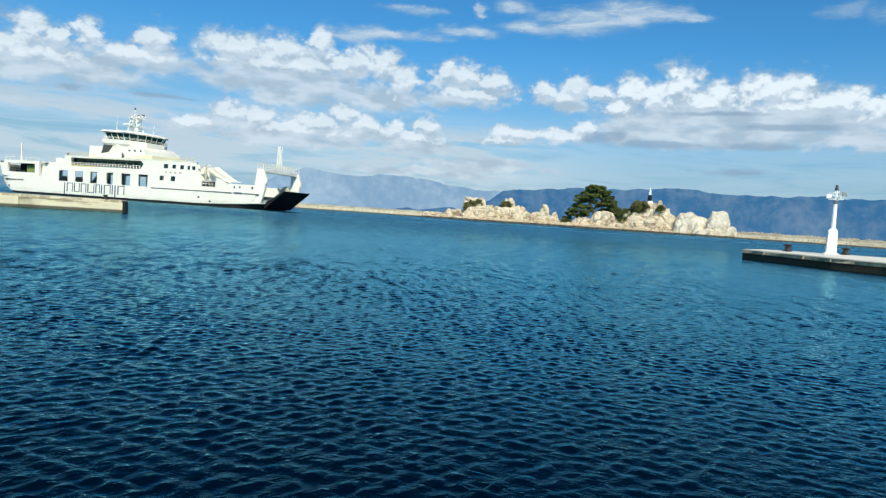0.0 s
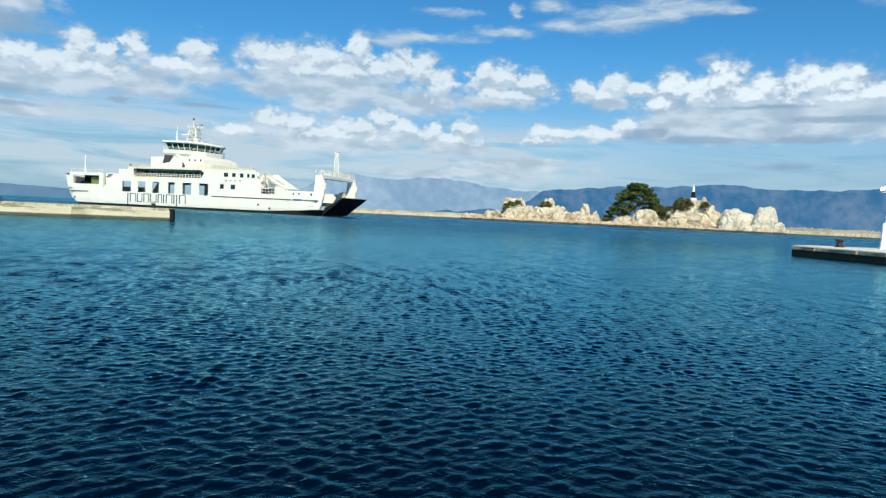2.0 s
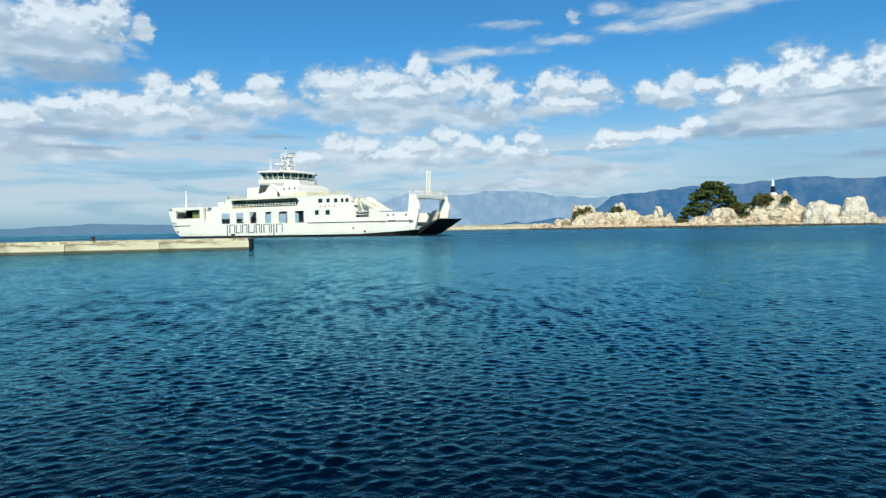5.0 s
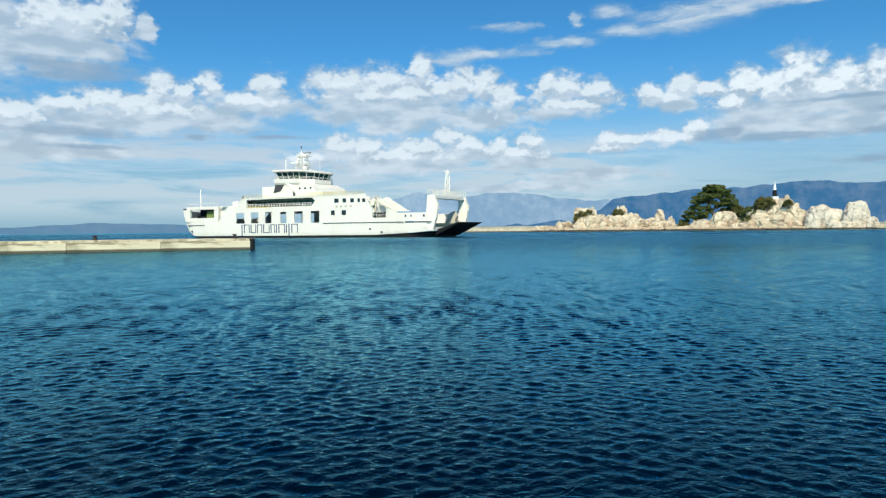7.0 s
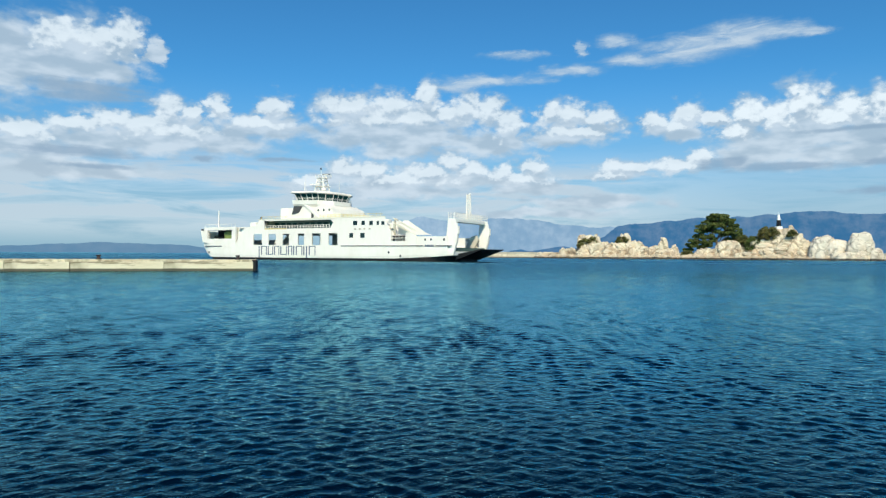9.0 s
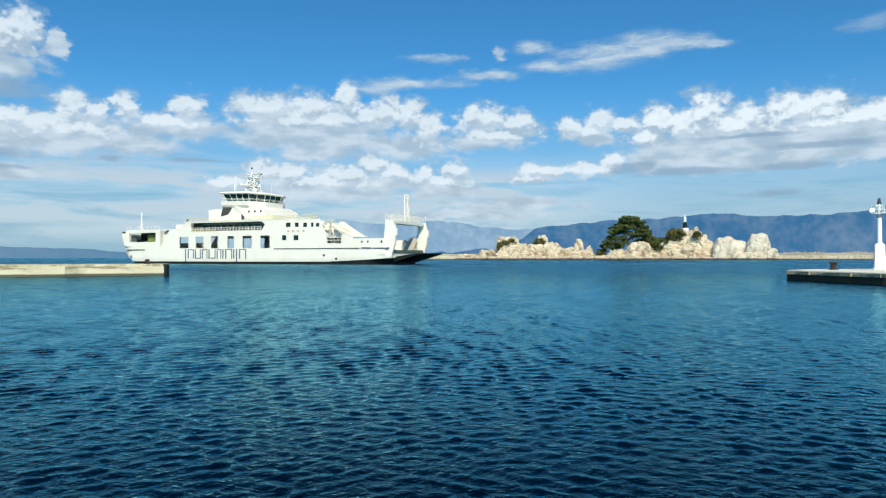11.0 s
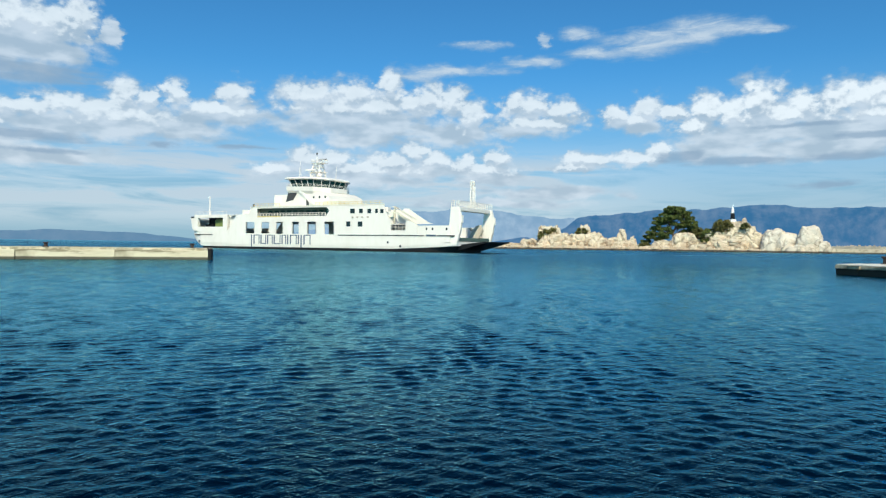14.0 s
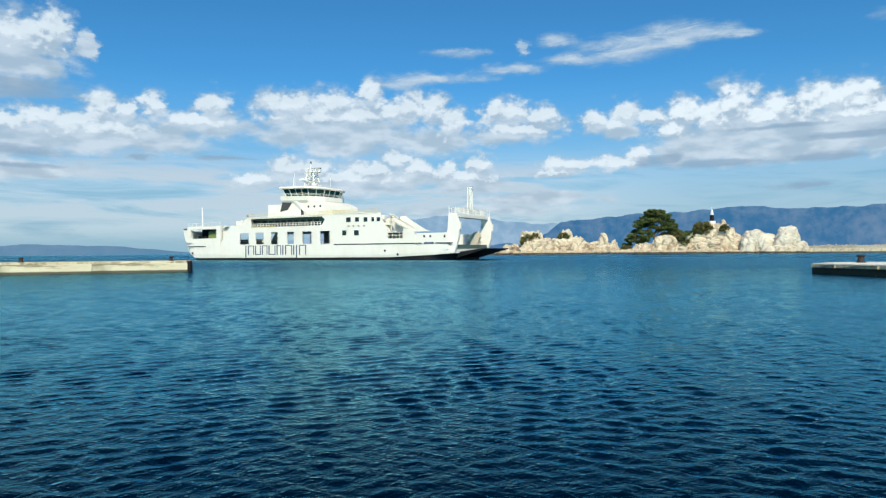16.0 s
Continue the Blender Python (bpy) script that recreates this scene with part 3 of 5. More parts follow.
    me.polygons.foreach_set("use_smooth", np.ones(len(quads), bool))
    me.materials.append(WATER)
    me.validate()
    return tagged(new("water", me), "rippled deep blue sea water of the harbour", "sea", kind="structure")


water = build_water()


# ---------------------------------------------------------------- distance
def build_sky():
    """The part of the sky that holds the clouds, far behind everything."""
    bm, rows, cols = bmesh.new(), 30, 72
    ring = []
    for i in range(rows + 1):
        el = radians(-0.3 + 62 * i / rows)
        ring.append([bm.verts.new((4800 * math.sin(radians(a)) * math.cos(el), 4800 * math.cos(radians(a)) * math.cos(el), 4800 * math.sin(el)))
                     for a in (-110 + 220 * j / cols for j in range(cols + 1))])
    for a, b in zip(ring, ring[1:]):
        for j in range(cols):
            bm.faces.new((a[j], a[j + 1], b[j + 1], b[j]))
    tagged(mesh_object("backdrop_sky", bm, CLOUD, True), "bright blue sky with white cumulus clouds and low haze", "sky", kind="structure")


build_sky()


def build_ridge(name, profile, d, depth, material, label, seed, rough):
    """A mountain chain: rows of slopes up to a crest that follows profile (bearing, elevation)."""
    azs, els = zip(*profile)
    bm, rows = bmesh.new(), []
    steps, n = 14, int((azs[-1] - azs[0]) / 0.12)
    for j in range(n + 1):
        az = azs[0] + (azs[-1] - azs[0]) * j / n
        el = float(np.interp(az, azs, els))
        el += rough * (noise.fractal((az * 0.55, seed, 0), 0.9, 2.0, 6) * 0.32)
        top = (d + depth) * math.tan(radians(max(el, 0.02)))
        col = []
        for i in range(steps + 1):
            s = i / steps
            dd = d + depth * s
            x, y = bearing(az, dd)
            gully = noise.fractal((x * 0.0035, y * 0.0035, seed), 0.9, 2.0, 6) * (0.22 if i < steps else 0) * min(1, 4 * s)
            col.append(bm.verts.new((x, y, -4 + (top + 4) * max(0.0, min(1.0, s ** 0.8 * (1 + gully * (1 - s)))))))
        rows.append(col)
    for a, b in zip(rows, rows[1:]):
        for i in range(steps):
            bm.faces.new((a[i], b[i], b[i + 1], a[i + 1]))
    return tagged(mesh_object(name, bm, material, True), label, "mountains", kind="structure")


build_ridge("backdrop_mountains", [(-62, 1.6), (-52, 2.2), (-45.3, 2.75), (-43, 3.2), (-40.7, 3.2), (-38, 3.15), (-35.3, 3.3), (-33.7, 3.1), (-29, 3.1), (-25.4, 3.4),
            (-22, 3.15), (-17.4, 2.95), (-12.6, 2.6), (-11.2, 2.4), (-10.2, 1.5), (-8, 0.7), (-5, 0.5), (-2, 0.25), (1, 0.03)], 3300, 900, MOUNTAIN, "long mountain range with blue sea haze painted into it", 3.0, 0.5)
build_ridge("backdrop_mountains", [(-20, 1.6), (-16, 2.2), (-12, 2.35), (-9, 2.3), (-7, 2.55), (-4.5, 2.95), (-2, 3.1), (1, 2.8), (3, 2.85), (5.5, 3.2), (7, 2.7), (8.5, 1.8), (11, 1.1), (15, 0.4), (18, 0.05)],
            4250, 300, MOUNTAINPALE, "pale mountain slopes with haze and mist painted over", 8.0, 0.5)
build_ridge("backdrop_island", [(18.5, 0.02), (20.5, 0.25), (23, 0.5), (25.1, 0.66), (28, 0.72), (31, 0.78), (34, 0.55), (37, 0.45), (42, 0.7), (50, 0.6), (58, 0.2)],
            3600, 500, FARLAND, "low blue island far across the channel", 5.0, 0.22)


# ---------------------------------------------------------------- breakwater and rocky islet
def build_breakwater():
    line = [(-75, 282), (-32, 274), (10, 268), (50, 258), (90, 240), (128, 219), (158, 186), (180, 150), (205, 105), (235, 40)]
    ledge, upper = bmesh.new(), bmesh.new()
    pts = []
    for (x0, y0), (x1, y1) in zip(line, line[1:]):
        for k in range(14):
            s = k / 14
            pts.append((x0 + (x1 - x0) * s, y0 + (y1 - y0) * s))
    rows = []
    for i, (x, y) in enumerate(pts):
        a, b = Vector(pts[max(i - 1, 0)]), Vector(pts[min(i + 1, len(pts) - 1)])
        nrm = Vector((-(b - a).y, (b - a).x)).normalized()
        j = [noise.noise((x * 0.13, y * 0.13, k * 3.1)) * 0.35 for k in range(6)]
        sect = [(-3.2 + j[0], -0.8), (-3.0 + j[1], 0.25), (-2.6 + j[2], 1.3 + j[3] * 0.5), (-0.3, 1.5 + j[3] * 0.4), (0.0, 2.05 + j[4] * 0.7), (0.9, 2.3 + j[5] * 0.8), (4.5, 2.25), (7.5, -0.8)]
        rows.append([(x + nrm.x * o, y + nrm.y * o, z) for o, z in sect])
    for bm, k0, k1 in ((ledge, 0, 3), (upper, 3, 7)):
        vs = [[bm.verts.new(c) for c in q[k0:k1 + 1]] for q in rows]
        for a, b in zip(vs, vs[1:]):
            for k in range(k1 - k0):
                bm.faces.new((a[k], b[k], b[k + 1], a[k + 1]))
    b = thing("breakwater", "long low breakwater of pale stone with a stepped wall", "breakwater", kind="structure")
    part("ledge", ledge, BREAK, b, "pale stone ledge over the water")
    part("upper_wall", upper, BREAKWALL, b, "greyer weathered upper wall")


build_breakwater()


def build_rock(az, d, w, h, depth, seed, material=ROCK, peak=0.5, split=1.0, wear=1.0, label="weathered pale limestone rock of the islet", fineness=5):
    """A cracked limestone block: its width, height and depth in metres."""
    bm = bmesh.new()
    bmesh.ops.create_icosphere(bm, subdivisions=fineness, radius=1.0)
    rng = random.Random(seed)
    ox, oy = rng.uniform(0, 90), rng.uniform(0, 90)
    for v in bm.verts:
        p = v.co.copy()
        e = 0.5  # squarer than a ball
        q = Vector([math.copysign(abs(c) ** e, c) for c in p])
        flat = max(0.0, q.z)
        q.x *= 1 - 0.42 * peak * flat
        q.y *= 1 - 0.35 * peak * flat
        s = Vector((q.x * w / 2, q.y * depth / 2, q.z * h))
        k = Vector((s.x + ox, s.y + oy, s.z * 0.6))
        cell = noise.voronoi(k * 0.38 * split)[0]
        fine = noise.voronoi(Vector((k.x, k.y, k.z * 1.6)) * 0.95)[0]
        crack = -1.0 * max(0.0, 0.26 - (cell[1] - cell[0])) / 0.26 - 0.3 * max(0.0, 0.16 - (fine[1] - fine[0])) / 0.16
        bulk = noise.fractal(k * 0.2, 0.9, 2.0, 4) * 0.2
        grow = 1 + bulk
        size = min(w, h * 1.6, depth)
        v.co = Vector((s.x * grow, s.y * grow, s.z * (1 + 0.7 * bulk) )) + q.normalized() * (crack * wear + noise.fractal(k * 1.3, 0.8, 2.0, 4) * 0.17) * min(1.0, size / 5)
    drop = [v for v in bm.verts if v.co.z < -0.9]
    bmesh.ops.delete(bm, geom=drop, context="VERTS")
    ob = mesh_object("rock", bm, material)
    x, y = bearing(az, d)
    ob.matrix_basis = pose(x, y, 0, 0, 0, az + rng.uniform(-8, 8))
    return tagged(ob, label, "rock", "rocks of the islet")


DEG = 4.36  # metres a degree at the islet
# rocks: bearing, distance, width in degrees, height, depth, kind (1: spire, 2: pale block)
WEST_ROCKS = [
    (-5.6, 256, 2.6, 2.3, 8, 0), (-7.2, 254, 1.7, 3.9, 8, 0), (-9.6, 251, 3.6, 5.6, 11, 0), (-8.95, 254, 2.3, 8.9, 8, 0), (-11.4, 251, 2.4, 5.5, 10, 0),
    (-11.8, 253, 1.6, 9.2, 6, 1), (-13.2, 250, 2.4, 4.6, 9, 0), (-14.85, 250, 1.25, 7.3, 5, 1), (-15.6, 250, 0.9, 4.8, 4, 1), (-14.3, 250, 1.2, 5.2, 5, 0),
    (-14.9, 248, 2.2, 2.9, 8, 0), (-12.4, 252, 2.2, 6.2, 9, 0), (-10.5, 249, 3.0, 3.6, 8, 0)]
PINE_ROCKS = [
    (-17.0, 248, 2.6, 1.9, 8, 0), (-18.4, 249, 2.6, 3.9, 9, 0), (-19.6, 248, 2.0, 6.6, 9, 0), (-20.9, 249, 2.2, 4.4, 10, 0), (-22.4, 249, 2.8, 7.2, 11, 0),
    (-23.5, 250, 2.0, 11.2, 10, 0), (-23.7, 249, 3.3, 9.0, 11, 0), (-24.9, 246, 1.4, 4.6, 9, 0), (-24.05, 248, 0.8, 11.7, 6, 1), (-24.6, 247, 1.9, 6.9, 9, 0),
    (-23.4, 245, 3.2, 4.6, 9, 0), (-21.2, 245, 2.6, 2.5, 8, 0)]
END_ROCKS = [
    (-26.2, 243, 1.9, 7.6, 9, 2), (-27.1, 243, 1.8, 6.6, 9, 2), (-28.5, 242, 1.9, 8.6, 9, 2), (-29.4, 241, 1.0, 3.6, 7, 2), (-28.0, 239, 2.2, 2.4, 7, 2)]
for i, (az, d, w, h, dep, k) in enumerate(WEST_ROCKS + PINE_ROCKS + END_ROCKS):
    build_rock(az, d, w * DEG, h, dep, i + 1, ROCKPALE if k == 2 else ROCK, 0.9 if k == 1 else 0.35, 1.25 if k == 1 else 0.8 if k == 2 else 1.0, 0.4 if k == 2 else 1.0,
               "tall weathered limestone spire on the islet" if k == 1 else "pale smooth limestone block at the islet's end" if k == 2 else "weathered cream limestone rock of the islet")
for i in range(24):  # low ledges along the waterline
    az = -5.2 - i * 1.03
    build_rock(az, 246 - 0.25 * i, 6.5, 1.1 + 0.5 * abs(math.sin(i * 2.3)), 5, 60 + i, label="low limestone ledge at the islet's waterline", fineness=4)


def leaves(bm, centre, radii, count, size, rng):
    """A clump of small leaf sprays filling an ellipsoid, thickest at its skin."""
    for _ in range(count):
        d = Vector((rng.gauss(0, 1), rng.gauss(0, 1), rng.gauss(0, 1))).normalized() * (rng.random() ** 0.35)
        c = Vector(centre) + Vector((d.x * radii[0], d.y * radii[1], d.z * radii[2]))
        a = Vector((rng.gauss(0, 1), rng.gauss(0, 1), rng.gauss(0, 0.6))).normalized()
        b = a.cross(Vector((rng.gauss(0, 1), rng.gauss(0, 1), rng.gauss(0, 1)))).normalized()
        s = size * rng.uniform(0.6, 1.4)
        bm.faces.new([bm.verts.new(c + a * s), bm.verts.new(c + b * s * 0.6), bm.verts.new(c - a * s), bm.verts.new(c - b * s * 0.6)])


def build_pine():
    x, y = bearing(-18.75, 250)
    tree = thing("pine_tree", "broad dark green pine tree leaning over the rocks", "tree", pose(x, y, 3.2, 0, 0, -18.75))
    rng = random.Random(11)
    bt, bc = bmesh.new(), bmesh.new()
    forks = [((0.6, 0, 0), (0.2, 0, 3.2), 0.42, 0.34), ((0.2, 0, 3.2), (-1.2, 0.3, 6.2), 0.3, 0.2), ((0.2, 0, 3.2), (1.9, -0.3, 6.6), 0.28, 0.18), ((-1.2, 0.3, 6.2), (-0.8, 0, 9.6), 0.2, 0.08)]
    for p, q, a, b in forks:
        rod(bt, p, q, a, b, 9)
    # crown: shelves of foliage, wide on one side down to the rocks
    high_shelves = [
        (0.2, 11.6, 2.2, 1.0), (1.4, 11.9, 1.6, 0.9), (-1.2, 10.9, 1.8, 0.9), (2.6, 10.6, 1.9, 1.0), (-2.6, 9.6, 1.9, 0.9), (0.4, 10.0, 2.4, 1.1),
        (3.6, 9.2, 2.0, 1.0), (-4.4, 8.2, 2.0, 0.9), (-2.0, 7.9, 2.2, 1.0), (1.6, 8.6, 2.4, 1.0), (4.8, 7.4, 2.0, 1.0), (-5.4, 6.6, 1.9, 0.8), (-3.4, 6.3, 2.1, 0.9),
        (-0.6, 6.6, 2.0, 0.8), (3.2, 7.0, 2.2, 1.0), (0.2, 8.4, 2.2, 1.0), (-3.6, 7.6, 2.0, 1.0), (2.6, 10.9, 1.6, 0.9), (5.6, 7.0, 1.6, 0.9), (4.6, 9.8, 1.7, 0.9),
        (5.6, 8.6, 1.8, 0.9), (6.6, 7.2, 1.8, 0.9), (3.0, 11.4, 1.4, 0.8), (-0.6, 12.2, 1.3, 0.7)]
    low_shelves = [
        (6.0, 5.8, 1.9, 0.9), (-6.0, 4.8, 1.9, 0.9), (-4.4, 4.4, 2.0, 0.9), (-7.0, 3.2, 1.9, 0.9), (-5.4, 2.6, 2.0, 0.9), (-8.0, 1.6, 1.9, 0.9), (-6.4, 1.2, 2.2, 0.9),
        (-9.0, 0.3, 1.7, 0.8), (-3.4, 2.8, 1.6, 0.8), (6.8, 4.2, 2.0, 1.1), (7.8, 2.8, 2.1, 1.2), (6.4, 2.0, 2.0, 1.1), (9.2, 2.2, 1.8, 1.0), (8.4, 0.8, 1.9, 0.9),
        (-1.8, 4.8, 1.5, 0.7), (3.0, 5.4, 2.0, 1.0), (1.2, 6.2, 2.0, 0.9), (4.6, 5.6, 2.0, 1.0), (-0.6, 3.6, 1.9, 0.9), (-2.6, 1.8, 1.9, 0.9), (4.4, 3.6, 2.0, 1.0),
        (-4.2, 0.8, 1.8, 0.9), (7.6, 5.6, 1.7, 0.9), (8.6, 3.9, 1.6, 0.9)]
    for sx, sz, w, h in high_shelves + low_shelves:
        sy = rng.uniform(-2.2, 2.2)
        if sz > 3:
            rod(bt, (sx * 0.25, sy * 0.2, max(2.6, sz - 3.0)), (sx * 0.9, sy, sz), 0.13, 0.05, 6)
        for _ in range(7):
            c = (sx + rng.uniform(-0.75, 0.75) * w, sy + rng.uniform(-1, 1) * w * 0.8, sz + rng.uniform(-0.5, 0.6) * h)
            leaves(bc, c, (w * 0.5, w * 0.5, h * 0.5), 150, 0.27, rng)
    part("trunk", bt, BARK, tree)
    part("crown", bc, PINE, tree)


build_pine()


def build_shrub(az, d, z, w, h, seed, material=MAQUIS):
    x, y = bearing(az, d)
    shrub = thing("shrub", "dense olive green shrub growing on the rock", "shrub", pose(x, y, z, 0, 0, az), "shrubs of the islet")
    rng = random.Random(seed)
    bs, bc = bmesh.new(), bmesh.new()
    for k in range(5):
        rod(bs, (rng.uniform(-0.2, 0.2) * w, 0, -0.6), (rng.uniform(-0.4, 0.4) * w, rng.uniform(-0.5, 0.5), h * 0.6), 0.08, 0.03, 6)
    for _ in range(int(10 + w * h * 1.6)):
        a, r = rng.uniform(0, math.pi), rng.random() ** 0.5
        c = (math.cos(a) * r * w / 2, rng.uniform(-1, 1) * w * 0.3, h * 0.15 + math.sin(a) * r * h * 0.75)
        leaves(bc, c, (0.75, 0.75, 0.55), 80, 0.2, rng)
    part("stems", bs, BARK, shrub)
    part("leaves", bc, material, shrub)


for k, (az, d, z, w, h) in enumerate([(-8.95, 251.5, 5.6, 5.0, 2.6), (-11.55, 251, 5.4, 3.8, 2.9), (-21.4, 246, 2.6, 4.8, 5.6), (-22.5, 246.5, 5.8, 6.8, 5.8), (-20.7, 247, 5.0, 3.4, 3.2),
                                      (-24.1, 243.5, 7.4, 2.6, 2.2), (-16.6, 247, 1.2, 3.6, 1.6), (-8.2, 250, 3.6, 1.6, 3.0)]):
    build_shrub(az, d, z, w, h, 30 + k, PINE if k == 2 else MAQUIS)


def build_beacon():
    x, y = bearing(-23.2, 249)
    b = thing("beacon", "small black and white light beacon on top of the islet", "beacon", pose(x, y, 10.6))
    part("pedestal", boxed(-0.9, 0.9, -0.9, 0.9, -0.4, 0.5, bevel=0.06), LAMPWHITE, b, "white concrete pedestal")
    part("tower", rod(bmesh.new(), (0, 0, 0.5), (0, 0, 2.6), 0.75, 0.62, 14), BLACK, b, "black painted tower")
    bm = rod(bmesh.new(), (0, 0, 2.6), (0, 0, 4.4), 0.5, 0.38, 12)
    rod(bm, (0, 0, 2.6), (0, 0, 2.72), 0.72, 0.72, 12)
    part("lantern", bm, LAMPWHITE, b, "white lantern")
    part("finial", rod(bmesh.new(), (0, 0, 4.4), (0, 0, 5.4), 0.2, 0.06, 8), LAMPWHITE, b)


build_beacon()


# ---------------------------------------------------------------- harbour piers
def build_pier(name, outline, top, face, cap, lip, label):
    """A pier: a face wall under a coping slab that stands a little proud."""
    p = thing(name, label, "pier", kind="structure")
    part("face", slab(bmesh.new(), outline, -1.2, top - lip), face, p)
    c = Vector((sum(x for x, _ in outline) / len(outline), sum(y for _, y in outline) / len(outline)))
    grown = [Vector(q) + (Vector(q) - c).normalized() * 0.06 for q in outline]
    bm = slab(bmesh.new(), [tuple(q) for q in grown], top - lip + 0.002, top)
    bmesh.ops.bevel(bm, geom=[e for e in bm.edges if all(v.co.z > top - 0.01 for v in e.verts)], offset=0.03, segments=2, affect="EDGES")
    part("coping", bm, cap, p)
    return p


def stone_face(parent, a, b, top, courses, width, material, seed, name, gap=0.03, low=-0.45, proud=0.07, uneven=0.012):
    """Courses of blocks along the face from a to b, joints set back."""
    a, b = Vector(a), Vector(b)
    way, n = (b - a).normalized(), 0
    ang = math.degrees(math.atan2(way.y, way.x))
    rng = random.Random(seed)
    shapes = []
    for k in range(5):
        bm = boxed(0.0, 1.0, -proud - uneven * 0.35 * k, 0.15, 0.0, 1.0)
        for v in bm.verts:
            v.co += Vector((rng.uniform(-0.012, 0.012), rng.uniform(-uneven, uneven) if v.co.y < 0 else 0, rng.uniform(-0.03, 0.03)))
        me = bpy.data.meshes.new(name)
        bmesh.ops.recalc_face_normals(bm, faces=bm.faces)
        bm.to_mesh(me)
        bm.free()
        me.materials.append(material)
        shapes.append(me)
    z = low
    for c in range(courses):
        h, s = (top - low) / courses, 0.0
        while s < (b - a).length - 0.05:
            w = min(width * rng.uniform(0.7, 1.4), (b - a).length - s)
            ob = new(name, shapes[rng.randrange(5)])
            ob.parent = parent
            p = a + way * s
            ob.matrix_basis = pose(p.x, p.y, z + c * h, 0, 0, ang) @ Matrix.Diagonal((w - gap, 1, h - gap, 1))
            s += w


def along(a, b, s):
    return (a[0] + (b[0] - a[0]) * s, a[1] + (b[1] - a[1]) * s)


LEFT_TIP, LEFT_ROOT = (-16.2, 46.6), (-62, 27.5)
lback = Vector((-0.38, 0.925))
pier_left = build_pier("pier_1", [LEFT_TIP, LEFT_ROOT, (LEFT_ROOT[0] + lback.x * 4.6, LEFT_ROOT[1] + lback.y * 4.6), (LEFT_TIP[0] - 1.2, LEFT_TIP[1] + 4.4)],
           0.77, PIER, PIER, 0.11, "low cream concrete pier with bollards")
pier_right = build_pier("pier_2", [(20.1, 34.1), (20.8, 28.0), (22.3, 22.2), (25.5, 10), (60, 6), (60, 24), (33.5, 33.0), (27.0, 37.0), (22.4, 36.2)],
           0.52, PIERDARK, PIERTOP, 0.19, "dark stone pier with a pale top")


# a black upright strip at the pier's corner, with an iron cap
tip_strip = thing("corner_strip", "black upright strip on the pier's corner", "fender", pose(LEFT_TIP[0] + 0.02, LEFT_TIP[1] - 0.02, 0))
part("black_strip", boxed(-0.02, 0.26, -0.12, 0.3, -0.4, 0.7, bevel=0.04), BLACK, tip_strip)
part("bracket", boxed(-0.05, 0.22, -0.1, 0.25, 0.7, 0.78, bevel=0.01), IRON, tip_strip)


def build_bollard(x, y, z, s=1.0):
    b = thing("bollard", "rusty black iron mooring bollard on the pier", "bollard", pose(x, y, z), "bollards on the piers")
    bm = rod(bmesh.new(), (0, 0, 0), (0, 0, 0.05 * s), 0.26 * s, 0.26 * s, 16)
    rod(bm, (0, 0, 0.05 * s), (0, 0, 0.3 * s), 0.17 * s, 0.14 * s, 16)
    part("post", bm, IRON, b)
    bm = rod(bmesh.new(), (0, 0, 0.3 * s), (0, 0, 0.38 * s), 0.17 * s, 0.25 * s, 16)
    rod(bm, (0, 0, 0.38 * s), (0, 0, 0.44 * s), 0.25 * s, 0.18 * s, 16)
    part("head", bm, IRON, b)


for s in (0.02, 0.2, 0.4):
    q = Vector(along(LEFT_TIP, LEFT_ROOT, s)) + lback * 1.0
    build_bollard(q.x, q.y, 0.77, 0.72)
build_bollard(22.9, 34.6, 0.52, 0.95)
build_bollard(27.1, 35.6, 0.52, 0.95)
build_bollard(29.7, 28.4, 0.52, 0.8)


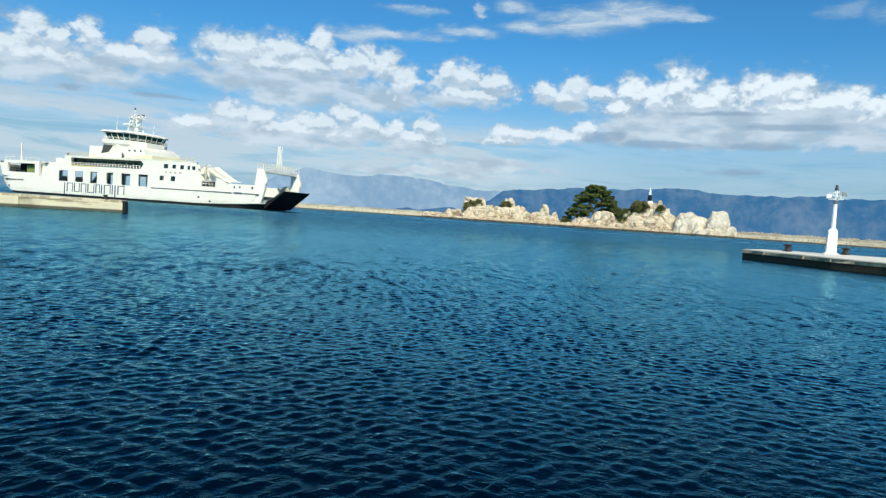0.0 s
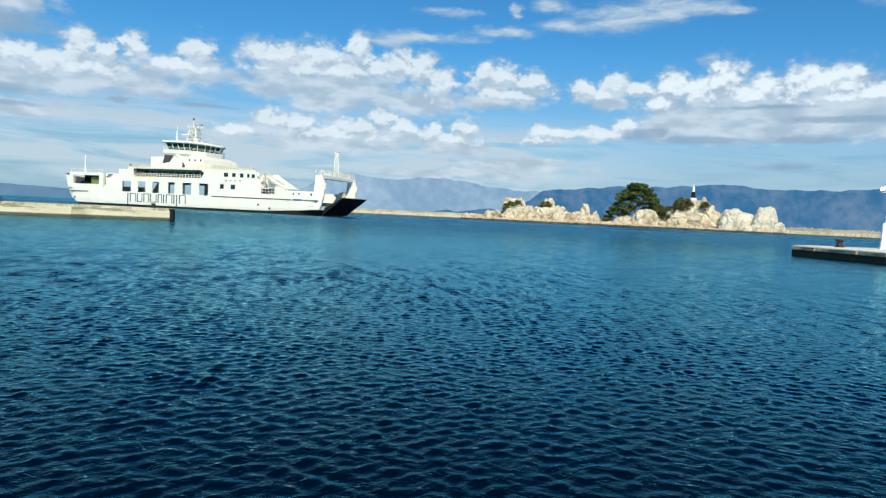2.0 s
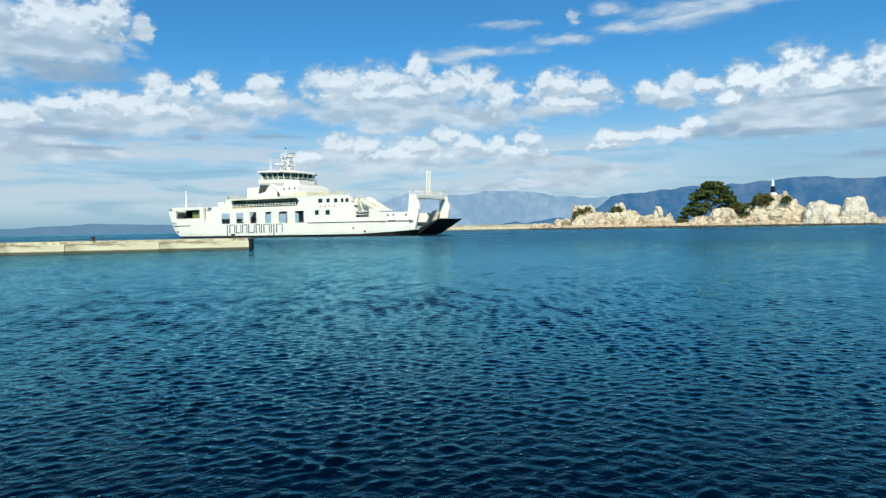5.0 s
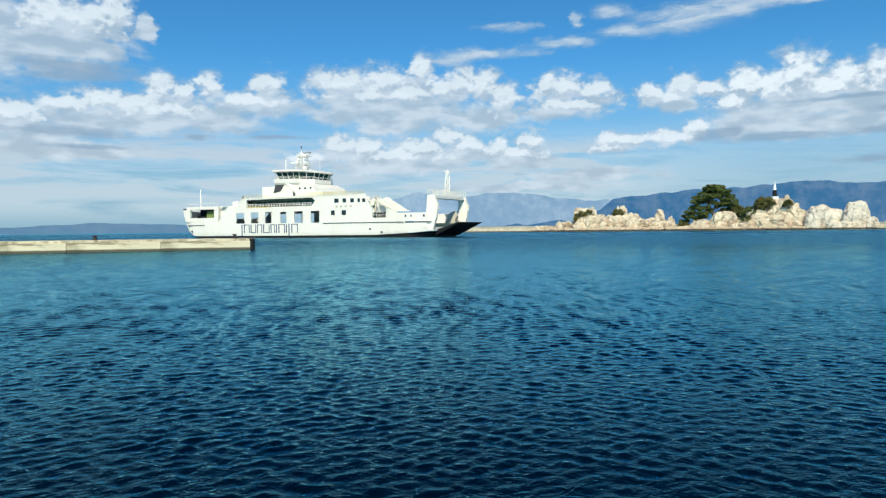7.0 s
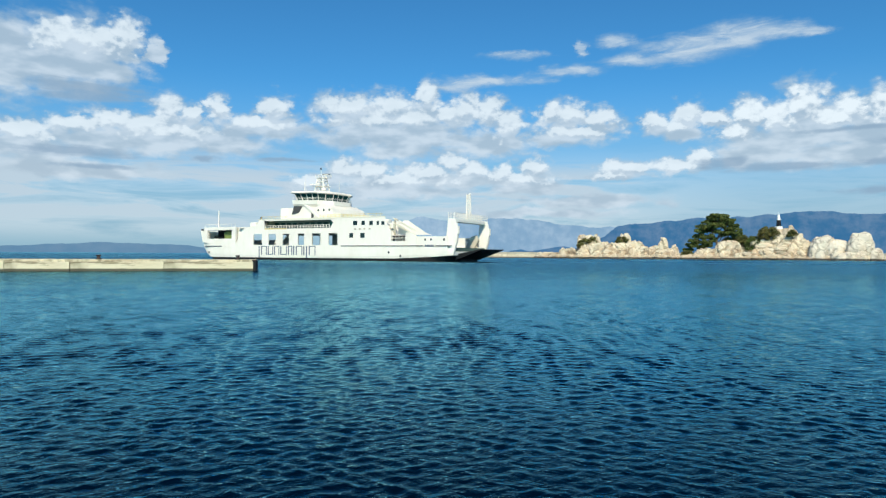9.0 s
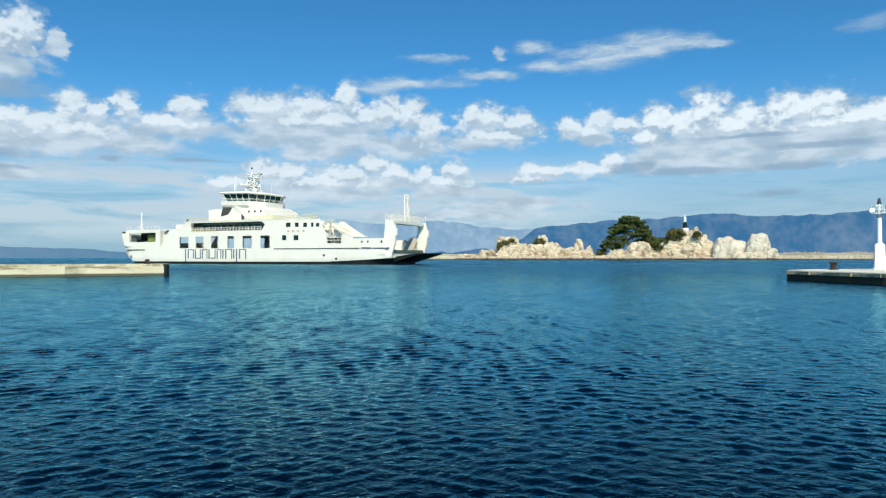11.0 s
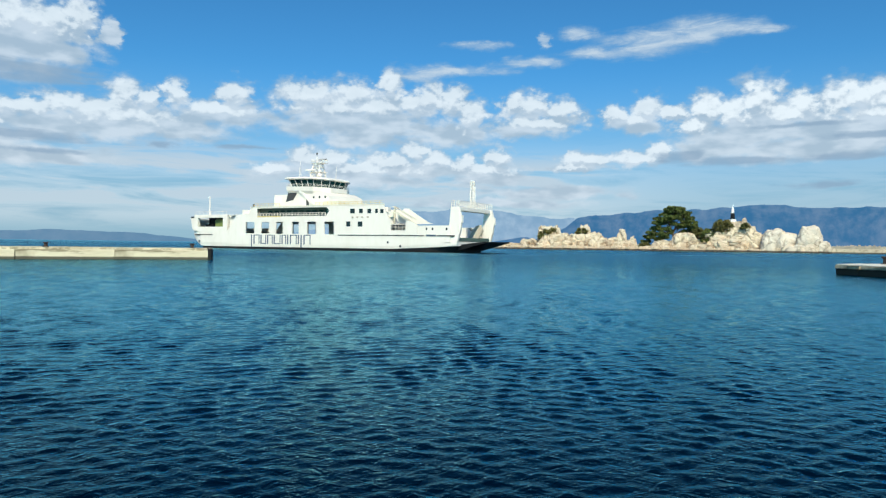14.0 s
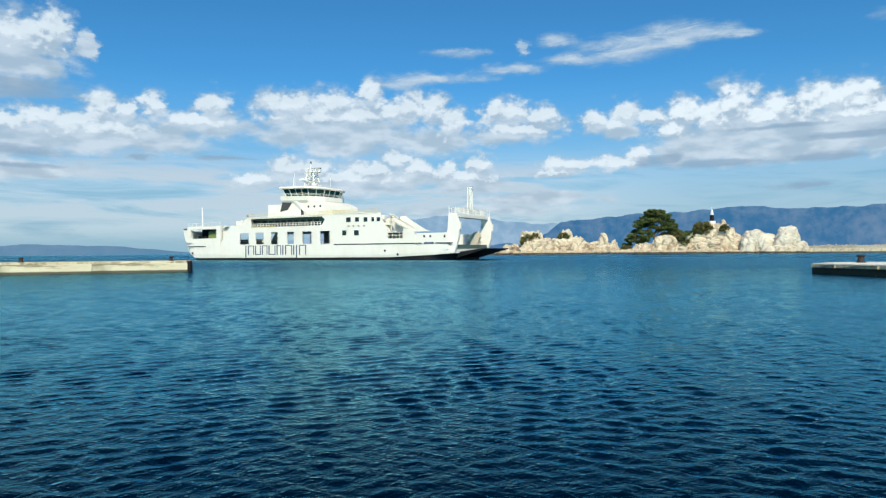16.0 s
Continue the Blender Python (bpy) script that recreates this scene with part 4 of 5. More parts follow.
def build_harbour_light():
    x, y = bearing(-36.36, 42.5)
    b = thing("harbour_light", "white harbour light on a square base, railed at its top", "harbour light", pose(x, y, 0.52, 0, 0, -30))
    bm = box(bmesh.new(), -0.34, 0.34, -0.34, 0.34, 0, 0.09, bevel=0.02)
    part("plinth", bm, LAMPWHITE, b)
    bm = bmesh.new()
    vs = [bm.verts.new((sx * r, sy * r, z)) for z, r in ((0.09, 0.25), (1.34, 0.215), (1.42, 0.13)) for sx, sy in ((-1, -1), (1, -1), (1, 1), (-1, 1))]
    bm.faces.new(vs[:4][::-1]), bm.faces.new(vs[8:])
    for k in (0, 4):
        for i in range(4):
            bm.faces.new((vs[k + i], vs[k + (i + 1) % 4], vs[k + 4 + (i + 1) % 4], vs[k + 4 + i]))
    part("base", bm, LAMPWHITE, b, "square white masonry base")
    part("mast", rod(bmesh.new(), (0, 0, 1.42), (0, 0, 2.75), 0.115, 0.1, 16), LAMPWHITE, b)
    part("collar", rod(bmesh.new(), (0, 0, 2.75), (0, 0, 2.95), 0.1, 0.1, 16), GREY, b, "grey band")
    bm = rod(bmesh.new(), (0, 0, 2.95), (0, 0, 3.5), 0.06, 0.05, 10)
    for a in range(6):
        c, s = math.cos(a * math.pi / 3), math.sin(a * math.pi / 3)
        rod(bm, (0.36 * c, 0.36 * s, 3.0), (0.36 * c, 0.36 * s, 3.42), 0.014, 0.014, 5)
        c2, s2 = math.cos((a + 1) * math.pi / 3), math.sin((a + 1) * math.pi / 3)
        for z in (3.02, 3.2, 3.4):
            rod(bm, (0.36 * c, 0.36 * s, z), (0.36 * c2, 0.36 * s2, z), 0.013, 0.013, 5)
        rod(bm, (0, 0, 2.98), (0.36 * c, 0.36 * s, 3.0), 0.016, 0.016, 5)
    part("platform_rail", bm, LAMPWHITE, b, "white railed platform")
    for k, (px, pz, tilt) in enumerate(((0.34, 3.3, 20), (-0.36, 3.16, -15))):
        bm = boxed(-0.12, 0.12, -0.02, 0.02, -0.14, 0.14, bevel=0.008)
        ob = part("solar_panel", bm, LAMPWHITE if k else GREY, b)
        ob.matrix_basis = pose(px, -0.3, pz, -35, 0, tilt)
    bm = rod(bmesh.new(), (0, 0, 3.5), (0, 0, 3.62), 0.1, 0.1, 12)
    rod(bm, (0, 0, 3.62), (0, 0, 3.8), 0.075, 0.06, 12)
    part("lamp", bm, STEEL, b, "small dark signal lamp")


build_harbour_light()


# ---------------------------------------------------------------- ferry: u to the bow, v to port, z up, from the starboard waterline
ferry = thing("ferry", "white car ferry with a high bridge and a lowered bow ramp", "ferry")
BEAM = 13.0


def loft(stations, taper):
    """Hull plating through stations (u, z low, z high), narrowed by taper(u) on each side."""
    bm, rows = bmesh.new(), []
    for u, lo, hi in stations:
        t = taper(u)
        s = 0.25 + 0.25 * (hi - lo)
        rows.append([bm.verts.new(c) for c in ((u, t, hi), (u, t, lo + 0.25 * (hi - lo)), (u, t + 0.12 * s, lo), (u, BEAM - t - 0.12 * s, lo), (u, BEAM - t, lo + 0.25 * (hi - lo)), (u, BEAM - t, hi))])
    for a, b in zip(rows, rows[1:]):
        for k in range(6):
            bm.faces.new((a[k], b[k], b[(k + 1) % 6], a[(k + 1) % 6]))
    bm.faces.new(rows[0]), bm.faces.new(rows[-1][::-1])
    return bm


def taper(u):
    return 0.9 * max(0.0, (-12.5 - u) / 3.5) ** 2 + 0.5 * max(0.0, (u - 38) / 6) ** 2


HULL_TOP = 2.3
part("hull", loft([(-15.5, 2.7, 3.3), (-15.1, 2.1, 3.3), (-14, 1.2, 3.3), (-12.8, 0.5, 3.3), (-11.6, 0.43, 3.3), (-5.8, 0.42, 3.3), (-5.78, 0.42, HULL_TOP), (10, 0.42, HULL_TOP), (24, 0.42, HULL_TOP),
                   (31.7, 0.46, HULL_TOP), (35, 0.6, HULL_TOP), (39, 0.78, HULL_TOP), (43.2, 1.08, HULL_TOP - 0.6)], taper), WHITE, ferry, "white hull plating")
part("boot_topping", loft([(-12.2, -0.1, 0.42), (-10.5, -0.8, 0.415), (10, -0.8, 0.415), (31.7, -0.8, 0.455), (35, -0.75, 0.595), (38, -0.7, 0.74), (41.2, -0.5, 0.93), (42.9, -0.05, 1.02)], lambda u: taper(u) + 0.02 + 3.0 * max(0.0, (u - 38) / 4.9) ** 2), BLACK, ferry, "black hull bottom")

SIDE_HOLES = [(-0.9, 1.3, 2.85, 4.93), (3.0, 4.9, 2.85, 4.93), (6.6, 8.2, 2.8, 4.93), (10.4, 11.9, 2.8, 4.93), (13.8, 15.8, 2.77, 4.93), (17.65, 19.7, 2.75, 4.93)]
RECESS = (1.9, 18.0, 5.9, 7.4)
LOW_WINDOWS = [(22.3, 23.2, 4.08, 4.92), (24.7, 25.7, 4.05, 4.9)]
TOP_WINDOWS = [(23.1, 24.1, 6.3, 7.05), (24.95, 25.75, 6.3, 7.02), (26.65, 27.45, 6.25, 6.98), (28.2, 28.75, 6.25, 6.95), (29.2, 29.9, 6.25, 6.9)]
FORE_OPENING = (31.3, 34.2, 3.45, 4.75)


def build_starboard(y0, y1):
    bm = wall(bmesh.new(), 1.6, 30.0, HULL_TOP + 0.002, 7.6, y0, y1, SIDE_HOLES[1:] + [RECESS] + LOW_WINDOWS + TOP_WINDOWS)
    wall(bm, -3.2, 1.6, HULL_TOP + 0.002, 6.35, y0, y1, SIDE_HOLES[:1])
    prism(bm, [(-0.3, 6.35), (1.6, 6.35), (1.6, 7.6), (0.5, 7.6)], y0, y1)
    prism(bm, [(-5.75, HULL_TOP + 0.002), (-3.2, HULL_TOP + 0.002), (-3.2, 6.35), (-5.75, 3.2)], y0, y1)
    wall(bm, 30.0, 36.4, HULL_TOP + 0.002, 4.2, y0, y1, [(FORE_OPENING[0], FORE_OPENING[1], FORE_OPENING[2], 4.2)])
    prism(bm, [(30.0, 4.2), (31.3, 4.2), (31.3, 5.0), (30.6, 5.9), (30.0, 7.4)], y0, y1)
    prism(bm, [(34.2, 4.2), (36.6, 4.2), (35.2, 4.85), (34.2, 4.95)], y0, y1)
    wall(bm, 36.4, 42.2, HULL_TOP - 0.7, 4.2, y0 + 0.12, y1 + 0.12, [(37.8, 38.15, 3.5, 3.85), (38.9, 39.25, 3.5, 3.85), (41.4, 41.75, 3.45, 3.85)])
    part("side_plating", bm, WHITE, ferry, "white side plating with openings")


def build_port(y0, y1):
    bm = wall(bmesh.new(), 1.6, 20.5, HULL_TOP + 0.002, 7.6, y0, y1, SIDE_HOLES[1:] + [RECESS])
    wall(bm, -3.2, 1.6, HULL_TOP + 0.002, 6.35, y0, y1, SIDE_HOLES[:1])
    prism(bm, [(-0.3, 6.35), (1.6, 6.35), (1.6, 7.6), (0.5, 7.6)], y0, y1)
    prism(bm, [(-5.75, HULL_TOP + 0.002), (-3.2, HULL_TOP + 0.002), (-3.2, 6.35), (-5.75, 3.2)], y0, y1)
    wall(bm, 20.5, 36.4, HULL_TOP + 0.002, 4.2, y0, y1)
    prism(bm, [(20.5, 4.2), (28.9, 4.2), (28.5, 4.6), (25.6, 6.9), (24.8, 7.5), (20.5, 7.6)], y0, y1)
    wall(bm, 36.4, 42.2, HULL_TOP - 0.7, 4.2, y0 - 0.12, y1 - 0.12)
    part("side_plating", bm, WHITE, ferry, "white side plating with openings")


build_starboard(0.0, 0.16)
build_port(BEAM - 0.16, BEAM)


def panes(holes, y, material, name, label):
    for a, b, lo, hi in holes:
        part(name, boxed(a + 0.002, b - 0.002, y, y + 0.03, lo + 0.002, hi - 0.002), material, ferry, label)


# dark panes added behind the open bulwark holes, in place of the shade inside
panes([(37.8, 38.15, 3.5, 3.85), (38.9, 39.25, 3.5, 3.85), (41.4, 41.75, 3.45, 3.85)], 0.2, GLASS, "hole_shade_pane", "dark pane for the shade in a bulwark hole")
panes(LOW_WINDOWS + TOP_WINDOWS, 0.07, GLASS, "window", "dark window pane")
for a, b, lo, hi in LOW_WINDOWS + TOP_WINDOWS:
    bm = bmesh.new()
    for q in ((a - 0.07, a, lo - 0.07, hi + 0.07), (b, b + 0.07, lo - 0.07, hi + 0.07), (a, b, lo - 0.07, lo), (a, b, hi, hi + 0.07)):
        box(bm, q[0], q[1], -0.03, 0.0, q[2], q[3])
    part("window_frame", bm, WHITE, ferry)

# decks inside
part("car_deck", boxed(-15, 43.2, 0.9, BEAM - 0.9, HULL_TOP - 0.5, HULL_TOP + 0.05), DECK, ferry, "dark green car deck")
FRONT = [(29.95, 0.17), (27.6, 3.0), (25.1, 6.5), (22.5, 10.0), (20.45, BEAM - 0.17)]
part("saloon_deck", slab(bmesh.new(), [(-3.0, 0.17), *FRONT, (-3.0, BEAM - 0.17)], 5.15, 5.3), WHITE, ferry)
part("casing", boxed(20.2, 24.5, 1.6, BEAM - 1.6, 2.36, 5.14), GREY, ferry, "grey inner casing of the car deck")
bm = wall(bmesh.new(), 0.4, 18.6, 5.31, 7.58, 2.2, 2.35, [(2.5 + 1.5 * k, 3.7 + 1.5 * k, 6.05, 7.1) for k in range(10)])
part("saloon_wall", bm, DECK, ferry, "dark green wall behind the open promenade")
panes([(2.5 + 1.5 * k, 3.7 + 1.5 * k, 6.05, 7.1) for k in range(10)], 2.27, GREENGLASS, "saloon_window", "dark saloon window")
part("inner_wall", boxed(0.4, 20.3, BEAM - 2.4, BEAM - 2.2, 5.31, 7.58), DECK, ferry)
# pillars and a stripe of yellow life jackets boxes along the promenade
bm = bmesh.new()
for k in range(24):
    rod(bm, (2.1 + 0.68 * k, 0.09, 5.9), (2.1 + 0.68 * k, 0.09, 6.5), 0.06, 0.06, 6)
for z in (6.2, 6.5):
    rod(bm, (1.9, 0.09, z), (18.0, 0.09, z), 0.04, 0.04, 6)
part("promenade_rail", bm, WHITE, ferry, "white promenade railing")
part("promenade_kerb", boxed(1.95, 7.6, -0.02, 0.14, 5.78, 5.98, bevel=0.02), YELLOW, ferry, "yellow kerb of the promenade")
part("recess_cheek", prism(bmesh.new(), [(18.0, 5.9), (18.7, 6.85), (18.0, 7.4)], -0.004, 0.06), GREENGLASS, ferry)

# side strake, letter-like bars of the operator's sign and the name bars
part("rubbing_strake", boxed(-14.4, -9.6, -0.07, 0.6, 2.52, 2.68), STEEL, ferry, "dark rubbing strake")
part("rubbing_strake", boxed(20.6, 37.6, -0.07, 0.0, 2.55, 2.69), STEEL, ferry, "dark rubbing strake")
part("rubbing_strake", boxed(40.0, 42.9, 0.02, 0.4, 2.55, 2.69), STEEL, ferry, "dark rubbing strake")
x = 0.5
for wdt, low in ((0.5, 0.4), (1.6, 0.95), (1.5, 0.95), (1.45, 0.95), (1.75, 0.95), (1.2, 0.95), (0.5, 0.95), (1.7, 0.95), (0.5, 0.95), (0.55, 0.4), (1.7, 0.95)):
    bm = boxed(x, x + 0.26, -0.012, 0.0, low, 2.62)
    if wdt > 0.6:
        box(bm, x + wdt - 0.32, x + wdt - 0.12, -0.012, 0.0, 0.95, 2.62)
        box(bm, x + 0.26, x + wdt - 0.32, -0.012, 0.0, *((2.48, 2.62) if int(x * 3) % 2 else (0.95, 1.1)))
        bmesh.ops.remove_doubles(bm, verts=bm.verts, dist=0.0005)
    part("sign_bar", bm, NAVY, ferry, "dark blue sign bar on the hull")
    x += wdt + 0.13
for k in range(5):
    part("name_bar", boxed(38.0 + 0.36 * k, 38.26 + 0.36 * k, -0.0, 0.13, 2.5, 2.78), NAVY, ferry, "small dark name bar")

# upper deck with its yellow edge and rails
bm = slab(bmesh.new(), [(0.3, -0.05), (30.1, -0.05), (27.9, 3.1), (25.4, 6.6), (22.8, 10.1), (20.6, BEAM + 0.05), (0.3, BEAM + 0.05)], 7.61, 7.76)
part("upper_deck", bm, CREAM, ferry, "cream upper deck edge")
for a, b in ((1.0, 7.6), (15.5, 29.5)):
    bm = bmesh.new()
    for z in (7.98, 8.26):
        rod(bm, (a, 0.12, z), (b, 0.12, z), 0.03, 0.03, 6)
    for k in range(int((b - a) / 0.9) + 1):
        rod(bm, (a + 0.9 * k, 0.12, 7.76), (a + 0.9 * k, 0.12, 8.26), 0.03, 0.03, 6)
    part("deck_rail", bm, YELLOW, ferry, "yellow deck railing")
bm = boxed(-2.3, -0.6, 0.4, 3.0, 6.36, 7.25, bevel=0.15)
part("aft_locker", bm, WHITE, ferry)
part("aft_wall", boxed(0.25, 0.4, 0.17, BEAM - 0.17, 5.31, 7.6), WHITE, ferry)
part("aft_deck", boxed(-5.4, 0.24, 0.17, BEAM - 0.17, 6.2, 6.355), WHITE, ferry)
part("aft_lamp", rod(bmesh.new(), (0.7, 0.4, 7.76), (0.7, 0.4, 8.25), 0.16, 0.16, 10), STEEL, ferry)

# house under the bridge
bm = prism(bmesh.new(), [(4.6, 7.765), (17.6, 7.765), (17.2, 9.5), (15.4, 10.3), (9.6, 10.7), (9.3, 9.9), (4.6, 9.9)], 1.6, BEAM - 1.6)
part("deckhouse", bm, WHITE, ferry, "white deckhouse under the bridge")
# no real hollow: a dark plate carries the recess's shade in its colour
part("funnel_recess_shade", prism(bmesh.new(), [(7.5, 8.6), (9.2, 8.9), (10.4, 10.5), (8.2, 10.85)], 1.5, 1.62), STEEL, ferry, "dark plate for the shaded recess beside the funnel")
bm = prism(bmesh.new(), [(10.2, 10.7), (10.9, 10.7), (14.3, 8.0), (13.6, 8.0)], 1.3, 1.58)
part("stairway", bm, WHITE, ferry, "white sloping stairway")
part("doorway", boxed(12.2, 12.8, 1.57, 1.6, 7.9, 9.2), STEEL, ferry)
for k in range(3):
    part("porthole", rod(bmesh.new(), (13.9 + 1.3 * k, 1.56, 9.3), (13.9 + 1.3 * k, 1.61, 9.3), 0.2, 0.2, 12), GLASS, ferry)
part("front_coaming", boxed(16.5, 19.6, 1.0, BEAM - 2.5, 7.77, 8.55, bevel=0.08), CREAM, ferry)

# bridge: a raised deck, a band of raked windows and a broad roof
def tilt(u):
    return 0.03 * (11 - u)


def bridge_ring(du, dv, z):
    pts = [(8.1 - du, 1.5 - dv), (13.8 + du * 0.4, 1.5 - dv), (15.4 + du, 4.2 - dv * 0.5), (15.4 + du, BEAM - 4.2 + dv * 0.5), (13.8 + du * 0.4, BEAM - 1.5 + dv), (8.1 - du, BEAM - 1.5 + dv)]
    return [(u, v, z + tilt(u)) for u, v in pts]


def rings(*rr):
    bm = bmesh.new()
    vv = [[bm.verts.new(c) for c in r] for r in rr]
    for a, b in zip(vv, vv[1:]):
        for i in range(len(a)):
            j = (i + 1) % len(a)
            bm.faces.new((a[i], a[j], b[j], b[i]))
    bm.faces.new(vv[0][::-1]), bm.faces.new(vv[-1])
    return bm


part("bridge_deck", rings(bridge_ring(-0.2, -0.1, 10.0), bridge_ring(0.2, 0.25, 10.5), bridge_ring(0.25, 0.3, 11.25)), WHITE, ferry, "white bridge bulwark")
part("bridge_glazing", rings(bridge_ring(-0.5, -0.5, 11.25), bridge_ring(-0.05, -0.05, 12.5)), GREENGLASS, ferry, "dark green bridge windows")
lo, hi = bridge_ring(-0.47, -0.47, 11.25), bridge_ring(-0.02, -0.02, 12.5)
for i in range(6):
    j = (i + 1) % 6
    n = max(2, int((Vector(lo[j]) - Vector(lo[i])).length / 1.25))
    for k in range(n):
        p, q = Vector(lo[i]).lerp(Vector(lo[j]), k / n), Vector(hi[i]).lerp(Vector(hi[j]), k / n)
        part("mullion", rod(bmesh.new(), p, q, 0.06, 0.06, 6), WHITE, ferry)
part("bridge_roof", rings(bridge_ring(0.3, 0.3, 12.5), bridge_ring(0.5, 0.5, 12.65), bridge_ring(0.3, 0.3, 12.9), bridge_ring(-1.5, -1.2, 13.15)), WHITE, ferry, "white overhanging bridge roof")
bm = bmesh.new()
ring = bridge_ring(0.22, 0.28, 11.25)
for i in range(6):
    j = (i + 1) % 6
    for z in (0.25, 0.45):
        rod(bm, Vector(ring[i]) + Vector((0, 0, z)), Vector(ring[j]) + Vector((0, 0, z)), 0.03, 0.03, 5)
part("bridge_rail", bm, WHITE, ferry)

# mast: a square lattice tower with two platforms
bm = bmesh.new()
LEGS = ((9.5, 5.5), (11.9, 5.5), (11.9, 7.5), (9.5, 7.5))


def leg_at(p, z):
    s = 1 - 0.45 * (z - 12.7) / 3.2
    return (10.7 + (p[0] - 10.7) * s, 6.5 + (p[1] - 6.5) * s, z)


for p in LEGS:
    rod(bm, leg_at(p, 12.7), leg_at(p, 15.9), 0.13, 0.1, 8)
for lo, hi in ((13.3, 14.3), (14.3, 15.2), (15.2, 15.9)):
    for p, q in zip(LEGS, LEGS[1:] + LEGS[:1]):
        rod(bm, leg_at(p, lo), leg_at(q, hi), 0.06, 0.06, 6)
        rod(bm, leg_at(p, hi), leg_at(q, hi), 0.07, 0.07, 6)
rod(bm, (10.4, 6.5, 15.9), (10.4, 6.5, 17.7), 0.09, 0.05, 8)
rod(bm, (11.6, 6.5, 15.9), (11.6, 6.5, 16.5), 0.1, 0.08, 8)
part("mast", bm, WHITE, ferry, "white lattice radar mast")
part("mast_platform", boxed(9.3, 12.0, 5.4, 7.6, 14.22, 14.32), WHITE, ferry)
part("mast_platform", boxed(9.7, 12.3, 5.7, 7.3, 15.9, 15.98), WHITE, ferry)
bm = bmesh.new()
for z in (16.25, 16.5):
    for a, c in (((9.7, 5.7), (12.3, 5.7)), ((9.7, 7.3), (12.3, 7.3)), ((9.7, 5.7), (9.7, 7.3)), ((12.3, 5.7), (12.3, 7.3))):
        rod(bm, (*a, z), (*c, z), 0.03, 0.03, 5)
for u in (9.7, 10.6, 11.5, 12.3):
    for w in (5.7, 7.3):
        rod(bm, (u, w, 15.98), (u, w, 16.5), 0.03, 0.03, 5)
part("mast_rail", bm, WHITE, ferry)
part("whip_antenna", rod(bmesh.new(), (9.2, 3.6, 12.9), (9.0, 3.6, 16.0), 0.05, 0.02, 6), WHITE, ferry)
part("whip_antenna", rod(bmesh.new(), (13.2, 8.6, 12.9), (13.3, 8.6, 15.4), 0.05, 0.02, 6), WHITE, ferry)
part("radar_scanner", boxed(8.9, 11.1, 5.0, 5.3, 14.5, 14.75, bevel=0.04), WHITE, ferry)
part("radar_scanner", boxed(10.8, 12.7, 6.35, 6.65, 16.5, 16.7, bevel=0.04), GREY, ferry)
part("navigation_lamp", rod(bmesh.new(), (10.4, 6.5, 17.6), (10.4, 6.5, 17.95), 0.14, 0.14, 8), STEEL, ferry)
part("dome", rod(bmesh.new(), (7.6, 5.0, 12.9), (7.6, 5.0, 15.2), 0.06, 0.05, 6), WHITE, ferry)
bm = bmesh.new()
bmesh.ops.create_uvsphere(bm, u_segments=14, v_segments=10, radius=0.45, matrix=Matrix.Translation((13.0, 4.2, 13.4)))
part("antenna_dome", bm, WHITE, ferry, smooth=True)

# forward of the house: boat, davit, stairs, fore deck
part("fore_deck", slab(bmesh.new(), [(20.6, BEAM - 0.17), (20.6, 9.0), (28, 0.17), (34.5, 0.17), (34.5, 3.0), (28.5, BEAM - 0.17)], 4.35, 4.5), GREY, ferry)
bm = bmesh.new()
for (a0, b0), (a1, b1) in zip(FRONT, FRONT[1:]):
    slab(bm, [(a0 - 0.2, b0), (a0 - 0.05, b0), (a1 - 0.05, b1), (a1 - 0.2, b1)], 4.5, 7.6)
part("front_wall", bm, WHITE, ferry, "white front of the superstructure")
bm = bmesh.new()
for k in range(9):
    box(bm, 31.2 + 0.42 * k, 31.7 + 0.42 * k, 0.9, 1.9, 6.3 - 0.22 * k, 6.38 - 0.22 * k)
rod(bm, (31.0, 0.9, 7.4), (35.0, 0.9, 5.3), 0.05, 0.05, 6), rod(bm, (31.0, 1.9, 7.4), (35.0, 1.9, 5.3), 0.05, 0.05, 6)
part("stairs", bm, CREAM, ferry, "cream outside stairs")
bm = rod(bmesh.new(), (31.2, 1.2, 4.5), (31.3, 1.2, 7.3), 0.2, 0.16, 8)
rod(bm, (31.3, 1.2, 7.3), (32.2, 0.8, 7.0), 0.14, 0.08, 8)
part("davit", bm, BEIGE, ferry, "beige boat davit")
bm = bmesh.new()
for a in range(5):
    rod(bm, (31.5 + 0.65 * a, 0.12, 3.45), (31.5 + 0.65 * a, 0.12, 4.45), 0.04, 0.04, 6)
rod(bm, (31.3, 0.12, 4.4), (34.2, 0.12, 4.4), 0.045, 0.045, 6), rod(bm, (31.3, 0.12, 3.95), (34.2, 0.12, 3.95), 0.045, 0.045, 6)
part("opening_rail", bm, WHITE, ferry)
part("stair_casing", prism(bmesh.new(), [(31.4, 4.51), (38.0, 4.51), (37.2, 4.75), (34.2, 6.5), (33.4, 7.05), (32.6, 7.05), (31.4, 6.2)], 2.05, 2.2), WHITE, ferry, "white sloping casing behind the stairs")
part("boat_chock", prism(bmesh.new(), [(27.6, 4.51), (31.2, 4.51), (30.4, 5.9), (28.8, 6.6), (27.6, 6.6)], 1.0, 2.6), WHITE, ferry, "white sloping casing before the house")
part("vent_box", boxed(29.0, 29.9, 1.2, 2.2, 6.61, 7.3, bevel=0.08), WHITE, ferry)
part("vent_box", boxed(30.6, 31.3, 0.6, 1.4, 5.6, 6.5, bevel=0.08), CREAM, ferry)
